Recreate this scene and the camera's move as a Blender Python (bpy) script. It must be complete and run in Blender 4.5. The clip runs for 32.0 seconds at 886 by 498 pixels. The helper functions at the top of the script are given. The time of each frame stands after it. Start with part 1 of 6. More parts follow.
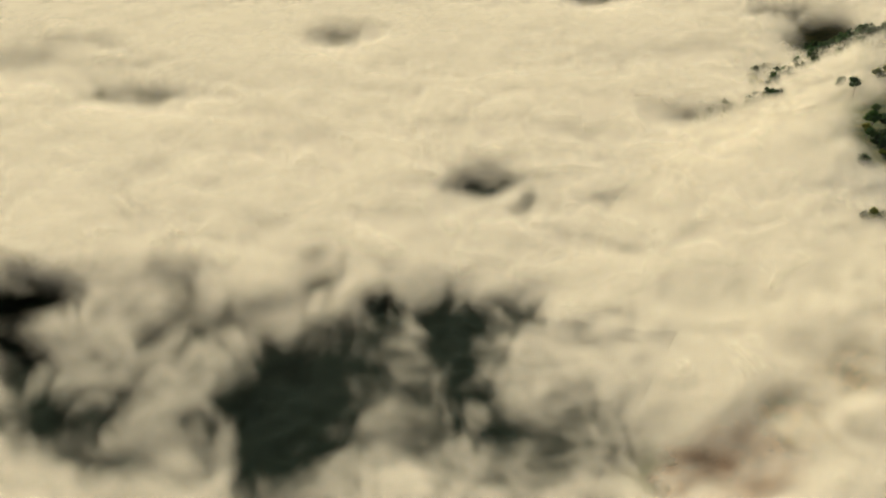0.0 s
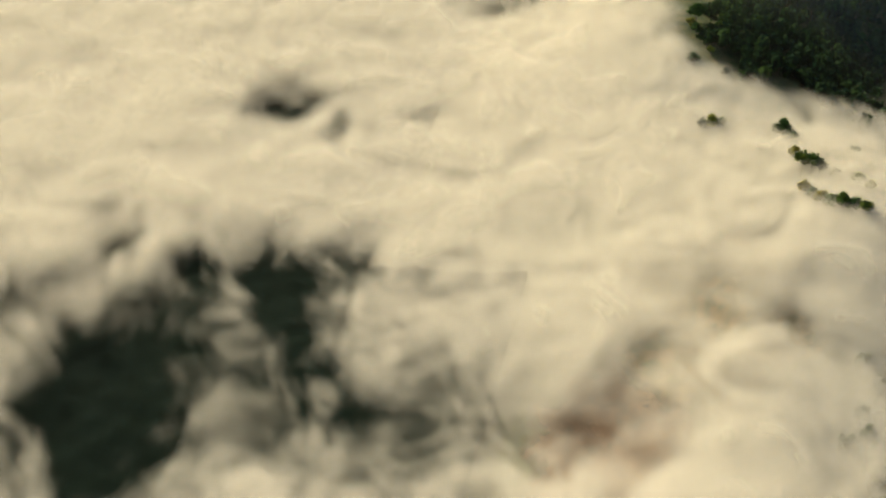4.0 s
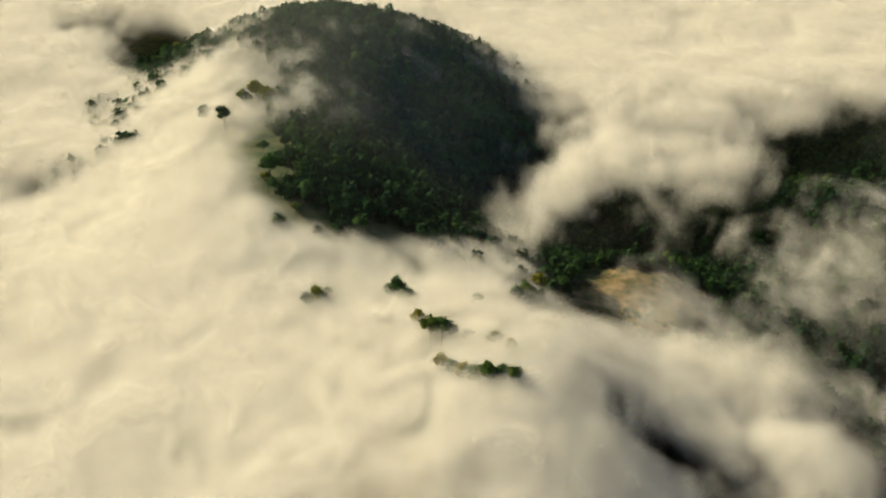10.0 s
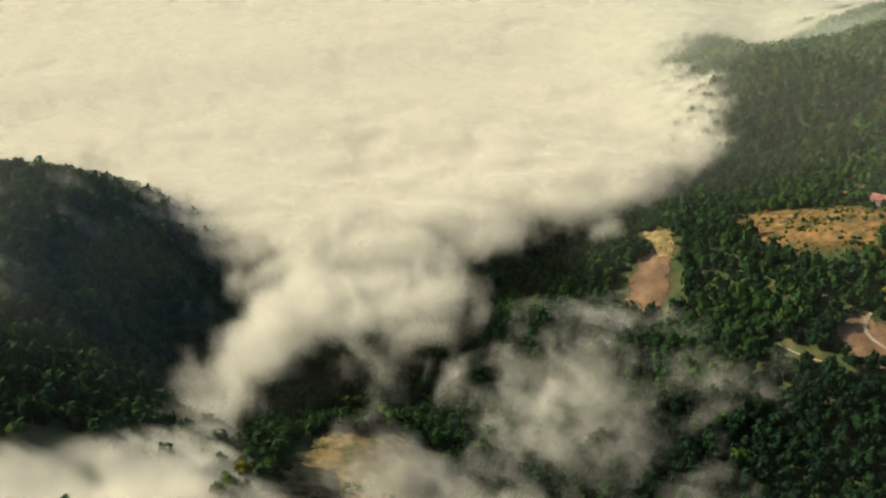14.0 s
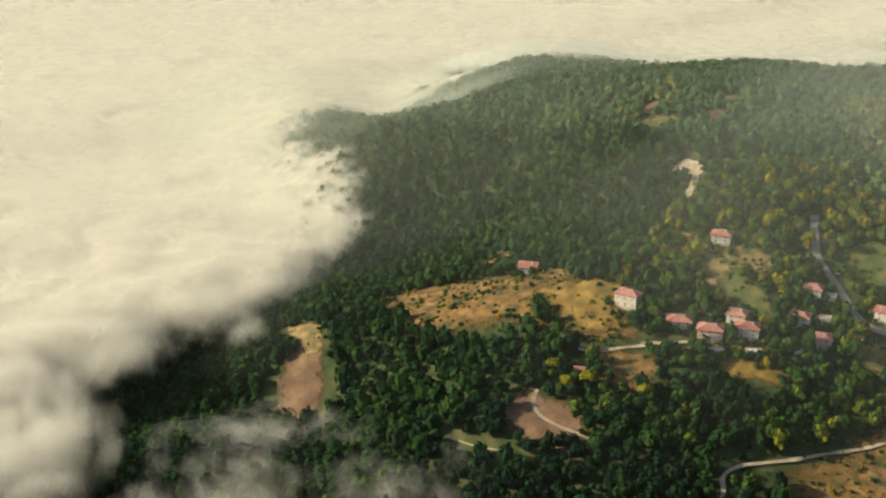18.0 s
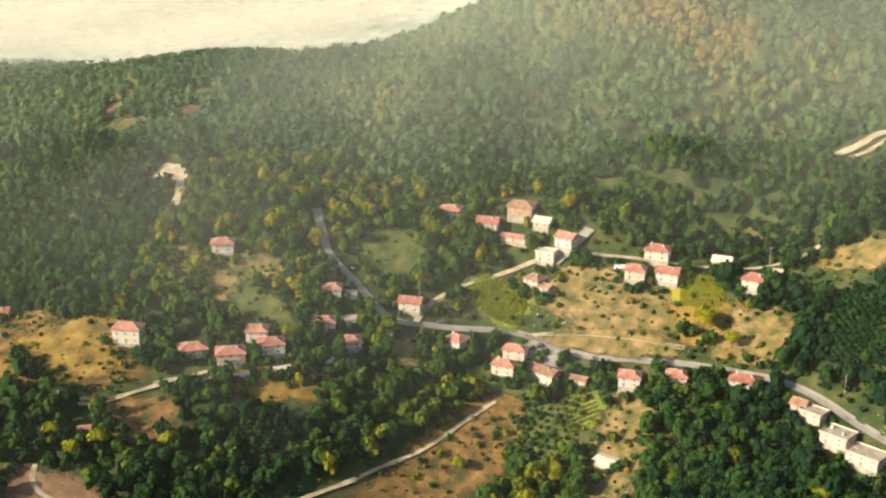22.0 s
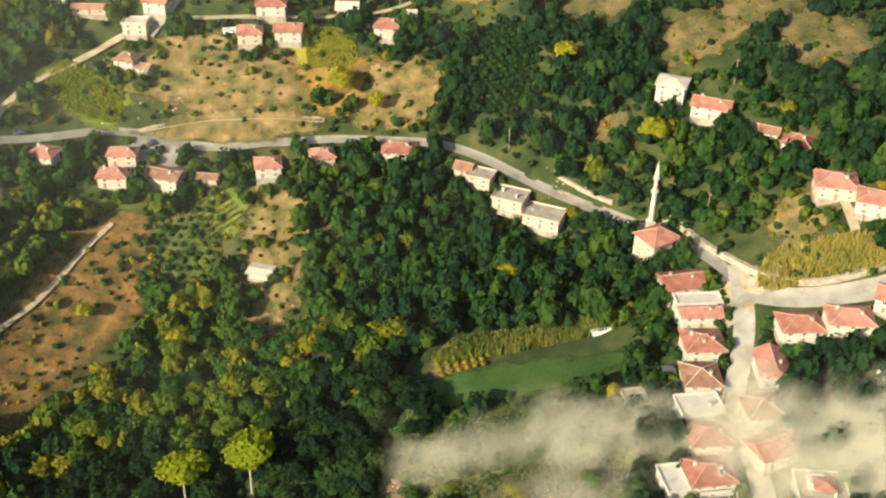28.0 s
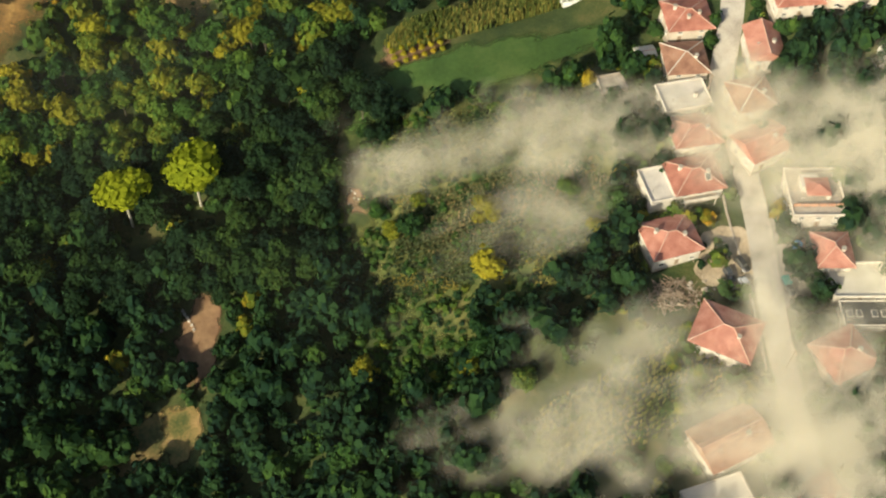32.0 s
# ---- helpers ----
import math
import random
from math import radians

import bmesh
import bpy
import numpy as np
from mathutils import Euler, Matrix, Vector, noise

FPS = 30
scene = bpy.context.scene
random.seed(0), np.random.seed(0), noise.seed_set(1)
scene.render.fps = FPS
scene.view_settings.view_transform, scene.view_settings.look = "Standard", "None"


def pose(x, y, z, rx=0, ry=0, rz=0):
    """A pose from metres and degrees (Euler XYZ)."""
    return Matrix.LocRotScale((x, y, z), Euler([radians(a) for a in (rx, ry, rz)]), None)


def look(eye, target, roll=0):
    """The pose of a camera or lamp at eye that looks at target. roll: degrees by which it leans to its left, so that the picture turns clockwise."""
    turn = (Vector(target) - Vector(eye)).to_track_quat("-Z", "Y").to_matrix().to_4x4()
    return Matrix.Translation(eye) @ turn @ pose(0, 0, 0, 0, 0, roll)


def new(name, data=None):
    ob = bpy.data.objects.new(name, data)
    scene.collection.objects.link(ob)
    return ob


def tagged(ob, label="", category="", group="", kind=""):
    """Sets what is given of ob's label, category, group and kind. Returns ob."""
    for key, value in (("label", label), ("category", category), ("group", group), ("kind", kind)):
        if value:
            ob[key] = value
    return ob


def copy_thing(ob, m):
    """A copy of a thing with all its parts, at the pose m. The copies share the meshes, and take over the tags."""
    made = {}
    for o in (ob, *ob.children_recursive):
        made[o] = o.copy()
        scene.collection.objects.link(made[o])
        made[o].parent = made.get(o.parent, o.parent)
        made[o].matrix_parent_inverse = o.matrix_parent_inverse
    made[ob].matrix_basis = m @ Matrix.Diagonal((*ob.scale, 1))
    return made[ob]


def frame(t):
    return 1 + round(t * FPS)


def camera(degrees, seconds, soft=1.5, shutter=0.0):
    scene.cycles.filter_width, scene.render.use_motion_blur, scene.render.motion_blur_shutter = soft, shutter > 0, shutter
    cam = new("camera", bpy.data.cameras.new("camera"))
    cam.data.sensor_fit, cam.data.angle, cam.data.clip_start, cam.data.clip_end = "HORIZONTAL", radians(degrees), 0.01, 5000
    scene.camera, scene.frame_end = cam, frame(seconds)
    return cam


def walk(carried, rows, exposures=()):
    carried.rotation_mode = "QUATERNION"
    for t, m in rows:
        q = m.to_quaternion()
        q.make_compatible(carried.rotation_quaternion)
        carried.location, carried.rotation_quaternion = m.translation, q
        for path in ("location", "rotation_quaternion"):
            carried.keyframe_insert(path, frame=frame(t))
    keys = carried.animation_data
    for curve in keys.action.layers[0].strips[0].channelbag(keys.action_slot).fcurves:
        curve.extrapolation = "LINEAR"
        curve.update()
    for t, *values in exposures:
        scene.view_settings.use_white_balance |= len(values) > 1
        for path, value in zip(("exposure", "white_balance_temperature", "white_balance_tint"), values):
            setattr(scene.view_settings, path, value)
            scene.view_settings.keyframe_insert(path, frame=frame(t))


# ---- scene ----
cam = camera(41.03, 32.0, soft=2.2)
PATH = [
    (0.0, (-245.01, 398.24, 272.83), (-0.86, 516.29, 144.56), -2.82),
    (0.5, (-238.37, 403.33, 273.35), (5.83, 514.96, 139.55), -2.71),
    (1.0, (-231.81, 408.55, 273.82), (12.48, 513.32, 134.74), -2.62),
    (1.5, (-225.42, 413.90, 274.25), (18.86, 511.61, 130.09), -2.51),
    (2.0, (-218.78, 419.25, 274.44), (25.31, 509.62, 125.26), -2.36),
    (2.5, (-212.11, 424.47, 274.72), (31.43, 507.28, 120.34), -2.19),
    (4.5, (-180.36, 448.50, 280.82), (66.64, 500.96, 118.83), -1.29),
    (5.0, (-173.15, 452.07, 280.94), (74.95, 497.50, 118.50), -1.06),
    (5.5, (-166.01, 455.36, 280.73), (83.09, 493.77, 118.02), -0.87),
    (6.0, (-158.95, 458.05, 280.19), (91.32, 488.61, 117.62), -0.68),
    (6.5, (-151.24, 460.10, 279.15), (100.69, 480.72, 117.58), -0.55),
    (7.0, (-142.66, 460.99, 277.78), (110.81, 468.01, 117.44), -0.58),
    (7.5, (-133.52, 460.92, 276.47), (121.74, 453.82, 119.02), -0.71),
    (8.0, (-124.22, 460.55, 275.23), (132.43, 442.58, 120.93), -0.89),
    (8.5, (-114.99, 459.57, 273.61), (142.89, 434.05, 122.46), -0.94),
    (9.0, (-105.89, 458.42, 271.67), (153.11, 426.83, 123.61), -0.96),
    (9.5, (-97.10, 456.95, 269.72), (163.01, 419.27, 125.08), -0.99),
    (10.0, (-88.67, 455.25, 268.46), (172.16, 411.23, 126.94), -1.01),
    (10.5, (-81.00, 453.94, 269.08), (179.93, 402.67, 130.19), -0.92),
    (11.0, (-73.01, 452.40, 267.61), (188.05, 393.34, 132.10), -0.93),
    (11.5, (-65.09, 450.99, 266.38), (195.15, 381.68, 134.18), -0.91),
    (12.0, (-57.30, 449.58, 264.79), (201.61, 369.80, 135.94), -0.87),
    (12.5, (-48.61, 447.48, 262.78), (208.41, 357.21, 137.12), -0.85),
    (13.0, (-41.04, 444.52, 261.21), (213.80, 344.28, 138.72), -0.93),
    (13.5, (-33.97, 440.84, 259.02), (218.55, 330.94, 140.05), -1.05),
    (14.0, (-24.58, 433.37, 256.16), (224.96, 313.75, 140.31), -0.94),
    (14.5, (-16.43, 428.63, 253.27), (229.25, 298.28, 140.80), -1.20),
    (16.5, (10.82, 411.75, 246.51), (235.65, 240.33, 146.17), -0.64),
    (17.0, (17.27, 407.23, 244.96), (235.45, 226.18, 146.88), -0.67),
    (17.5, (23.54, 402.66, 243.47), (234.10, 212.87, 145.26), -0.66),
    (18.0, (30.02, 397.48, 242.23), (232.34, 199.19, 143.48), -0.66),
    (18.5, (36.69, 393.02, 240.94), (229.76, 185.93, 141.76), -0.66),
    (19.0, (43.33, 388.03, 239.35), (225.86, 171.73, 139.85), -0.56),
    (19.5, (50.21, 382.57, 237.50), (220.93, 156.92, 137.80), -0.44),
    (20.0, (57.41, 376.65, 235.50), (214.07, 141.10, 135.62), -0.33),
    (20.5, (64.68, 369.04, 232.24), (205.41, 123.58, 132.52), -0.22),
    (21.0, (71.16, 361.26, 228.93), (195.30, 106.87, 129.53), -0.21),
    (21.5, (77.63, 354.14, 225.77), (184.42, 91.82, 126.85), -0.12),
    (22.0, (83.74, 346.70, 222.62), (172.59, 77.61, 124.15), 0.01),
    (22.5, (88.84, 339.27, 219.91), (159.82, 64.76, 121.91), 0.15),
    (23.0, (93.78, 331.16, 217.25), (147.36, 52.61, 119.58), 0.21),
    (23.5, (97.95, 323.50, 215.77), (135.06, 42.42, 117.71), 0.32),
    (24.0, (101.70, 317.25, 215.90), (129.20, 35.67, 116.12), 0.45),
    (24.5, (105.02, 311.01, 216.66), (124.09, 29.86, 113.73), 0.62),
    (26.5, (115.65, 286.59, 217.51), (105.44, 18.07, 84.11), 0.99),
    (27.0, (117.22, 280.17, 218.10), (102.29, 17.62, 73.73), 1.11),
    (27.5, (118.90, 273.83, 218.46), (99.34, 17.92, 63.14), 1.26),
    (28.0, (120.22, 267.45, 219.16), (96.91, 19.10, 52.49), 1.44),
    (28.5, (120.40, 260.52, 220.40), (95.05, 20.72, 41.93), 1.49),
    (29.0, (120.53, 253.75, 221.50), (93.18, 23.12, 31.61), 1.52),
    (29.5, (120.74, 247.23, 222.26), (91.72, 26.55, 21.12), 1.62),
    (30.0, (120.67, 240.90, 222.79), (90.64, 30.34, 11.23), 1.73),
    (30.5, (120.25, 234.39, 223.47), (89.74, 34.81, 1.58), 1.85),
    (31.0, (120.21, 227.46, 224.31), (89.03, 39.38, -7.32), 1.99),
    (31.5, (120.68, 221.19, 225.43), (88.59, 44.47, -14.86), 2.10),
    (32.0, (120.53, 215.59, 227.21), (89.63, 50.90, -21.64), 2.05),
]
walk(cam, [(t, look(eye, target, roll)) for t, eye, target, roll in PATH], [(0, 0.2, 6600, 9), (10, 0.3, 6400, 8), (13, 0.36, 6150, 7), (16, 0.36, 6050, 8), (19, 0.44, 6050, 9), (21.5, 0.76, 6150, 10), (24, 0.8, 6000, 6), (27, 0.74, 6250, 6), (32, 0.54, 6250, 7)])

# ---- light ----
SUN_AZ, SUN_EL = 48.0, 27.0            # degrees clockwise from +y, and above the horizon
world = bpy.data.worlds.new("sky")
scene.world = world
world.use_nodes = True
wn, wl = world.node_tree.nodes, world.node_tree.links
sky = wn.new("ShaderNodeTexSky")
sky.sky_type, sky.sun_disc = "NISHITA", False
sky.sun_elevation, sky.sun_rotation = radians(SUN_EL), radians(SUN_AZ)
sky.air_density, sky.dust_density = 1.2, 3.0
wl.new(sky.outputs[0], wn["Background"].inputs[0])
wn["Background"].inputs[1].default_value = 0.085
sun = new("sun", bpy.data.lights.new("sun", "SUN"))
sun.data.energy, sun.data.angle, sun.data.color = 4.6, radians(1.5), (1.0, 0.87, 0.62)
sd = Vector((math.sin(radians(SUN_AZ)) * math.cos(radians(SUN_EL)), math.cos(radians(SUN_AZ)) * math.cos(radians(SUN_EL)), math.sin(radians(SUN_EL))))
sun.matrix_world = look(sd * 900, (0, 0, 0))
scene.cycles.transparent_max_bounces = 40

# ---- materials ----
def node_material(name):
    m = bpy.data.materials.new(name)
    m.use_nodes = True
    return m, m.node_tree.nodes, m.node_tree.links, m.node_tree.nodes["Principled BSDF"]


def surface(name, colours, scale=1.0, rough=0.85, bump=0.3, fine=8.0, vary=0.0, island=0.0, torn=False):
    """A matt surface: colours run from the dark to the light one over noise at two scales; vary: by object, island: by piece."""
    m, n, l, b = node_material(name)
    tc = n.new("ShaderNodeTexCoord")
    a = n.new("ShaderNodeTexNoise")
    a.inputs["Scale"].default_value, a.inputs["Detail"].default_value = scale, 5.0
    f = n.new("ShaderNodeTexNoise")
    f.inputs["Scale"].default_value, f.inputs["Detail"].default_value = scale * fine, 4.0
    src = tc.outputs["Object"]
    l.new(src, a.inputs["Vector"]), l.new(src, f.inputs["Vector"])
    mix = n.new("ShaderNodeMath")
    mix.operation, mix.inputs[1].default_value = "MULTIPLY_ADD", 0.45
    l.new(f.outputs["Fac"], mix.inputs[0])
    off = n.new("ShaderNodeMath")
    off.operation, off.inputs[1].default_value, off.inputs[2].default_value = "MULTIPLY_ADD", 1.3, -0.35
    l.new(a.outputs["Fac"], off.inputs[0]), l.new(off.outputs[0], mix.inputs[2])
    last = mix.outputs[0]
    if vary or island:
        r = n.new("ShaderNodeObjectInfo" if vary else "ShaderNodeNewGeometry")
        v = n.new("ShaderNodeMath")
        v.operation, v.inputs[1].default_value = "MULTIPLY_ADD", (vary or island)
        l.new(r.outputs["Random" if vary else "Random Per Island"], v.inputs[0])
        sub = n.new("ShaderNodeMath")
        sub.operation, sub.inputs[1].default_value = "SUBTRACT", 0.5 * (vary or island)
        l.new(last, v.inputs[2]), l.new(v.outputs[0], sub.inputs[0])
        last = sub.outputs[0]
    ramp = n.new("ShaderNodeValToRGB")
    els = ramp.color_ramp.elements
    for i, c in enumerate(colours):
        p = 0.2 + 0.6 * i / max(1, len(colours) - 1)
        e = els[i] if i < 2 else els.new(p)
        e.position, e.color = p, (*c, 1)
    l.new(last, ramp.inputs[0]), l.new(ramp.outputs[0], b.inputs["Base Color"])
    b.inputs["Roughness"].default_value = rough
    b.inputs["Specular IOR Level"].default_value = 0.25
    if torn:
        edge, clear, join = n.new("ShaderNodeAttribute"), n.new("ShaderNodeBsdfTransparent"), n.new("ShaderNodeMixShader")
        edge.attribute_name = "edge"
        tear = n.new("ShaderNodeTexNoise")
        tear.inputs["Scale"].default_value, tear.inputs["Detail"].default_value, tear.inputs["Roughness"].default_value = 0.16, 6.0, 0.65
        l.new(src, tear.inputs["Vector"])
        out, cut = n.new("ShaderNodeMath"), n.new("ShaderNodeMapRange")
        out.operation, out.inputs[1].default_value = "MULTIPLY_ADD", 1.1
        l.new(tear.outputs["Fac"], out.inputs[0]), l.new(edge.outputs["Fac"], out.inputs[2])
        cut.inputs["From Min"].default_value, cut.inputs["From Max"].default_value = 1.40, 1.66
        l.new(out.outputs[0], cut.inputs["Value"])
        l.new(cut.outputs[0], join.inputs[0]), l.new(b.outputs[0], join.inputs[1]), l.new(clear.outputs[0], join.inputs[2])
        l.new(join.outputs[0], n["Material Output"].inputs[0])
    if bump:
        bp = n.new("ShaderNodeBump")
        bp.inputs["Strength"].default_value, bp.inputs["Distance"].default_value = bump, 0.3
        l.new(f.outputs["Fac"], bp.inputs["Height"]), l.new(bp.outputs[0], b.inputs["Normal"])
    return m


def foliage(name, colours, spread=0.9, by_object=0.0):
    """Leaves: the tint of each tree runs over the colours, each clump differs a little, and some light comes through."""
    m, n, l, b = node_material(name)
    at = n.new("ShaderNodeAttribute")
    at.attribute_name = "tint"
    g = n.new("ShaderNodeNewGeometry")
    v = n.new("ShaderNodeMath")
    v.operation, v.inputs[1].default_value = "MULTIPLY_ADD", 0.22
    l.new(g.outputs["Random Per Island"], v.inputs[0]), l.new(at.outputs["Fac"], v.inputs[2])
    info = n.new("ShaderNodeObjectInfo")
    v2 = n.new("ShaderNodeMath")
    v2.operation, v2.inputs[1].default_value = "MULTIPLY_ADD", by_object
    l.new(info.outputs["Random"], v2.inputs[0]), l.new(v.outputs[0], v2.inputs[2])
    ramp = n.new("ShaderNodeValToRGB")
    els = ramp.color_ramp.elements
    for i, c in enumerate(colours):
        p = 0.05 + spread * i / (len(colours) - 1)
        e = els[i] if i < 2 else els.new(p)
        e.position, e.color = p, (*c, 1)
    l.new(v2.outputs[0], ramp.inputs[0]), l.new(ramp.outputs[0], b.inputs["Base Color"])
    b.inputs["Roughness"].default_value, b.inputs["Specular IOR Level"].default_value = 0.9, 0.04
    tr = n.new("ShaderNodeBsdfTranslucent")
    mixs = n.new("ShaderNodeMixShader")
    mixs.inputs[0].default_value = 0.22
    l.new(ramp.outputs[0], tr.inputs[0])
    l.new(b.outputs[0], mixs.inputs[1]), l.new(tr.outputs[0], mixs.inputs[2])
    l.new(mixs.outputs[0], n["Material Output"].inputs[0])
    return m


def plain(name, c, rough=0.6, metal=0.0):
    m, n, l, b = node_material(name)
    b.inputs["Base Color"].default_value, b.inputs["Roughness"].default_value, b.inputs["Metallic"].default_value = (*c, 1), rough, metal
    return m


GROUND = surface("soil_and_scrub", [(0.018, 0.034, 0.012), (0.036, 0.056, 0.017), (0.066, 0.080, 0.024), (0.12, 0.105, 0.04)], 0.11, 0.95, 0.6, 14)
DRY = surface("dry_grass", [(0.04, 0.06, 0.018), (0.095, 0.095, 0.028), (0.18, 0.135, 0.048), (0.26, 0.175, 0.07), (0.36, 0.25, 0.11)], 0.19, 0.95, 0.5, 9, torn=True)
REDDISH = surface("bare_reddish_soil", [(0.075, 0.055, 0.03), (0.17, 0.10, 0.055), (0.27, 0.17, 0.09)], 0.09, 0.95, 0.5, 9, torn=True)
GREENFIELD = surface("green_field", [(0.028, 0.06, 0.013), (0.05, 0.095, 0.02), (0.085, 0.125, 0.032)], 0.09, 0.9, 0.5, 10, torn=True)
YELLOWFIELD = surface("yellow_field", [(0.16, 0.15, 0.02), (0.33, 0.28, 0.03), (0.40, 0.34, 0.06)], 0.09, 0.9, 0.5, 10, torn=True)
YELLOWGREEN = surface("yellow_green_field", [(0.07, 0.09, 0.018), (0.14, 0.17, 0.024), (0.24, 0.25, 0.04)], 0.2, 0.9, 0.5, 10, torn=True)
GOLDFIELD = surface("golden_stubble", [(0.06, 0.06, 0.018), (0.15, 0.10, 0.024), (0.27, 0.165, 0.035), (0.36, 0.24, 0.06)], 0.12, 0.95, 0.5, 9, torn=True)
DUSTY = surface("dusty_pale_road", [(0.26, 0.235, 0.195), (0.38, 0.345, 0.29), (0.47, 0.43, 0.365)], 0.2, 0.95, 0.15, 10)
GRASS = surface("rough_olive_grass", [(0.035, 0.055, 0.014), (0.065, 0.088, 0.022), (0.115, 0.125, 0.034), (0.17, 0.15, 0.05)], 0.16, 0.95, 0.6, 9, torn=True)
BROWNSCRUB = surface("dull_brown_scrub", [(0.030, 0.042, 0.014), (0.075, 0.075, 0.026), (0.145, 0.11, 0.042), (0.21, 0.15, 0.062)], 0.14, 0.95, 0.6, 8, torn=True)
RIDGE = surface("golden_dry_ridge", [(0.030, 0.042, 0.013), (0.08, 0.068, 0.020), (0.16, 0.095, 0.030), (0.24, 0.135, 0.042), (0.33, 0.20, 0.065)], 0.16, 0.95, 0.6, 7, torn=True)
ASPHALT = surface("worn_asphalt", [(0.18, 0.165, 0.14), (0.27, 0.245, 0.21), (0.35, 0.315, 0.265)], 0.15, 0.9, 0.15, 12)
DIRT = surface("pale_dirt_track", [(0.22, 0.17, 0.11), (0.42, 0.33, 0.22), (0.52, 0.43, 0.31)], 0.2, 0.95, 0.3, 8)
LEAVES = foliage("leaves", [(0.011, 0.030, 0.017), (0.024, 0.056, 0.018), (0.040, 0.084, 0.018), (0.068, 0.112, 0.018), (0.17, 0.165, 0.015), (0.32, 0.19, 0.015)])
LEAVES_ONE = foliage("tree_leaves", [(0.014, 0.036, 0.016), (0.027, 0.066, 0.016), (0.042, 0.094, 0.017), (0.075, 0.125, 0.018), (0.14, 0.15, 0.014), (0.19, 0.17, 0.014)], by_object=0.8)
GOLD = foliage("golden_leaves", [(0.17, 0.18, 0.015), (0.27, 0.25, 0.018), (0.33, 0.22, 0.016)], by_object=0.7)
LIME = foliage("lime_leaves", [(0.16, 0.20, 0.012), (0.28, 0.30, 0.015), (0.36, 0.36, 0.02)], by_object=0.3)
CREAM = surface("cream_plaster", [(0.42, 0.35, 0.27), (0.56, 0.48, 0.38), (0.66, 0.59, 0.49)], 0.25, 0.85, 0.05, 6, vary=0.3)
WHITE = surface("white_plaster", [(0.47, 0.42, 0.35), (0.65, 0.60, 0.52)], 0.3, 0.8, 0.05, 6, vary=0.2)
PINK = surface("pink_plaster", [(0.55, 0.38, 0.30), (0.68, 0.50, 0.40)], 0.3, 0.85, 0.05, 6, vary=0.2)
CONCRETE = surface("bare_concrete", [(0.24, 0.20, 0.16), (0.36, 0.31, 0.25), (0.46, 0.41, 0.34)], 0.4, 0.9, 0.1, 6)
BRICK = surface("hollow_brick_wall", [(0.38, 0.20, 0.13), (0.52, 0.30, 0.19)], 0.5, 0.9, 0.2, 8)
RED = surface("red_roof_tiles", [(0.26, 0.10, 0.07), (0.38, 0.155, 0.11), (0.50, 0.245, 0.18)], 0.35, 0.75, 0.5, 14, vary=0.35)
CAP = surface("pale_ridge_tiles", [(0.42, 0.25, 0.19), (0.56, 0.38, 0.30)], 0.5, 0.8, 0.2)
BROWN = surface("weathered_roof_tiles", [(0.20, 0.10, 0.065), (0.32, 0.17, 0.11), (0.42, 0.26, 0.18)], 0.35, 0.8, 0.5, 14, vary=0.25)
PALE_ROOF = surface("pale_sheet_roof", [(0.50, 0.46, 0.36), (0.66, 0.62, 0.52)], 0.3, 0.6, 0.05, 5)
STONE = surface("pale_rubble_stone", [(0.22, 0.18, 0.13), (0.42, 0.35, 0.27), (0.55, 0.48, 0.38)], 0.7, 0.95, 0.7, 5)
PANE = plain("window_glass", (0.10, 0.10, 0.095), 0.25)
FRAME = plain("window_frame_paint", (0.7, 0.68, 0.62), 0.5)
WOOD = surface("weathered_wood", [(0.16, 0.11, 0.07), (0.30, 0.22, 0.15), (0.42, 0.33, 0.24)], 1.2, 0.9, 0.3, 6, island=0.5)
CORN = foliage("maize_leaves", [(0.06, 0.10, 0.025), (0.13, 0.17, 0.04), (0.26, 0.25, 0.06), (0.40, 0.32, 0.08)])
GREYCROP = foliage("dull_garden_leaves", [(0.045, 0.075, 0.03), (0.085, 0.12, 0.05), (0.15, 0.165, 0.07), (0.27, 0.22, 0.095)])
LIMECROP = foliage("lime_green_crop", [(0.17, 0.21, 0.022), (0.28, 0.31, 0.03), (0.38, 0.36, 0.045)])
RUBBER = plain("tyre_rubber", (0.02, 0.02, 0.02), 0.8)
STEEL = plain("wheel_steel", (0.35, 0.35, 0.36), 0.35, 0.9)
# paler copy of the leaves: the mountain's stronger sunlight is put into the colour
SUN_PAINTED = foliage("sun_painted_leaves", [(0.022, 0.048, 0.026), (0.044, 0.088, 0.040), (0.070, 0.126, 0.050), (0.11, 0.158, 0.056), (0.21, 0.17, 0.055), (0.31, 0.19, 0.06)])
# darkened leaf copy: the shade beneath the mist is painted into the canopy
CANOPY_SHADE = foliage("canopy_shade_leaves", [(0.006, 0.014, 0.010), (0.010, 0.021, 0.013), (0.018, 0.032, 0.016)])
# less yellow leaf copy, darkened so that the ravine's deep shade is in its colour
SHADE_GREEN = foliage("shade_green_leaves", [(0.009, 0.021, 0.012), (0.015, 0.035, 0.014), (0.027, 0.055, 0.014), (0.06, 0.09, 0.015)], by_object=0.6)
BARK = surface("bark", [(0.06, 0.05, 0.035), (0.16, 0.14, 0.11)], 2.0, 0.9, 0.4)
PALE_BARK = surface("pale_bark", [(0.30, 0.28, 0.22), (0.5, 0.47, 0.38)], 2.0, 0.9, 0.3)

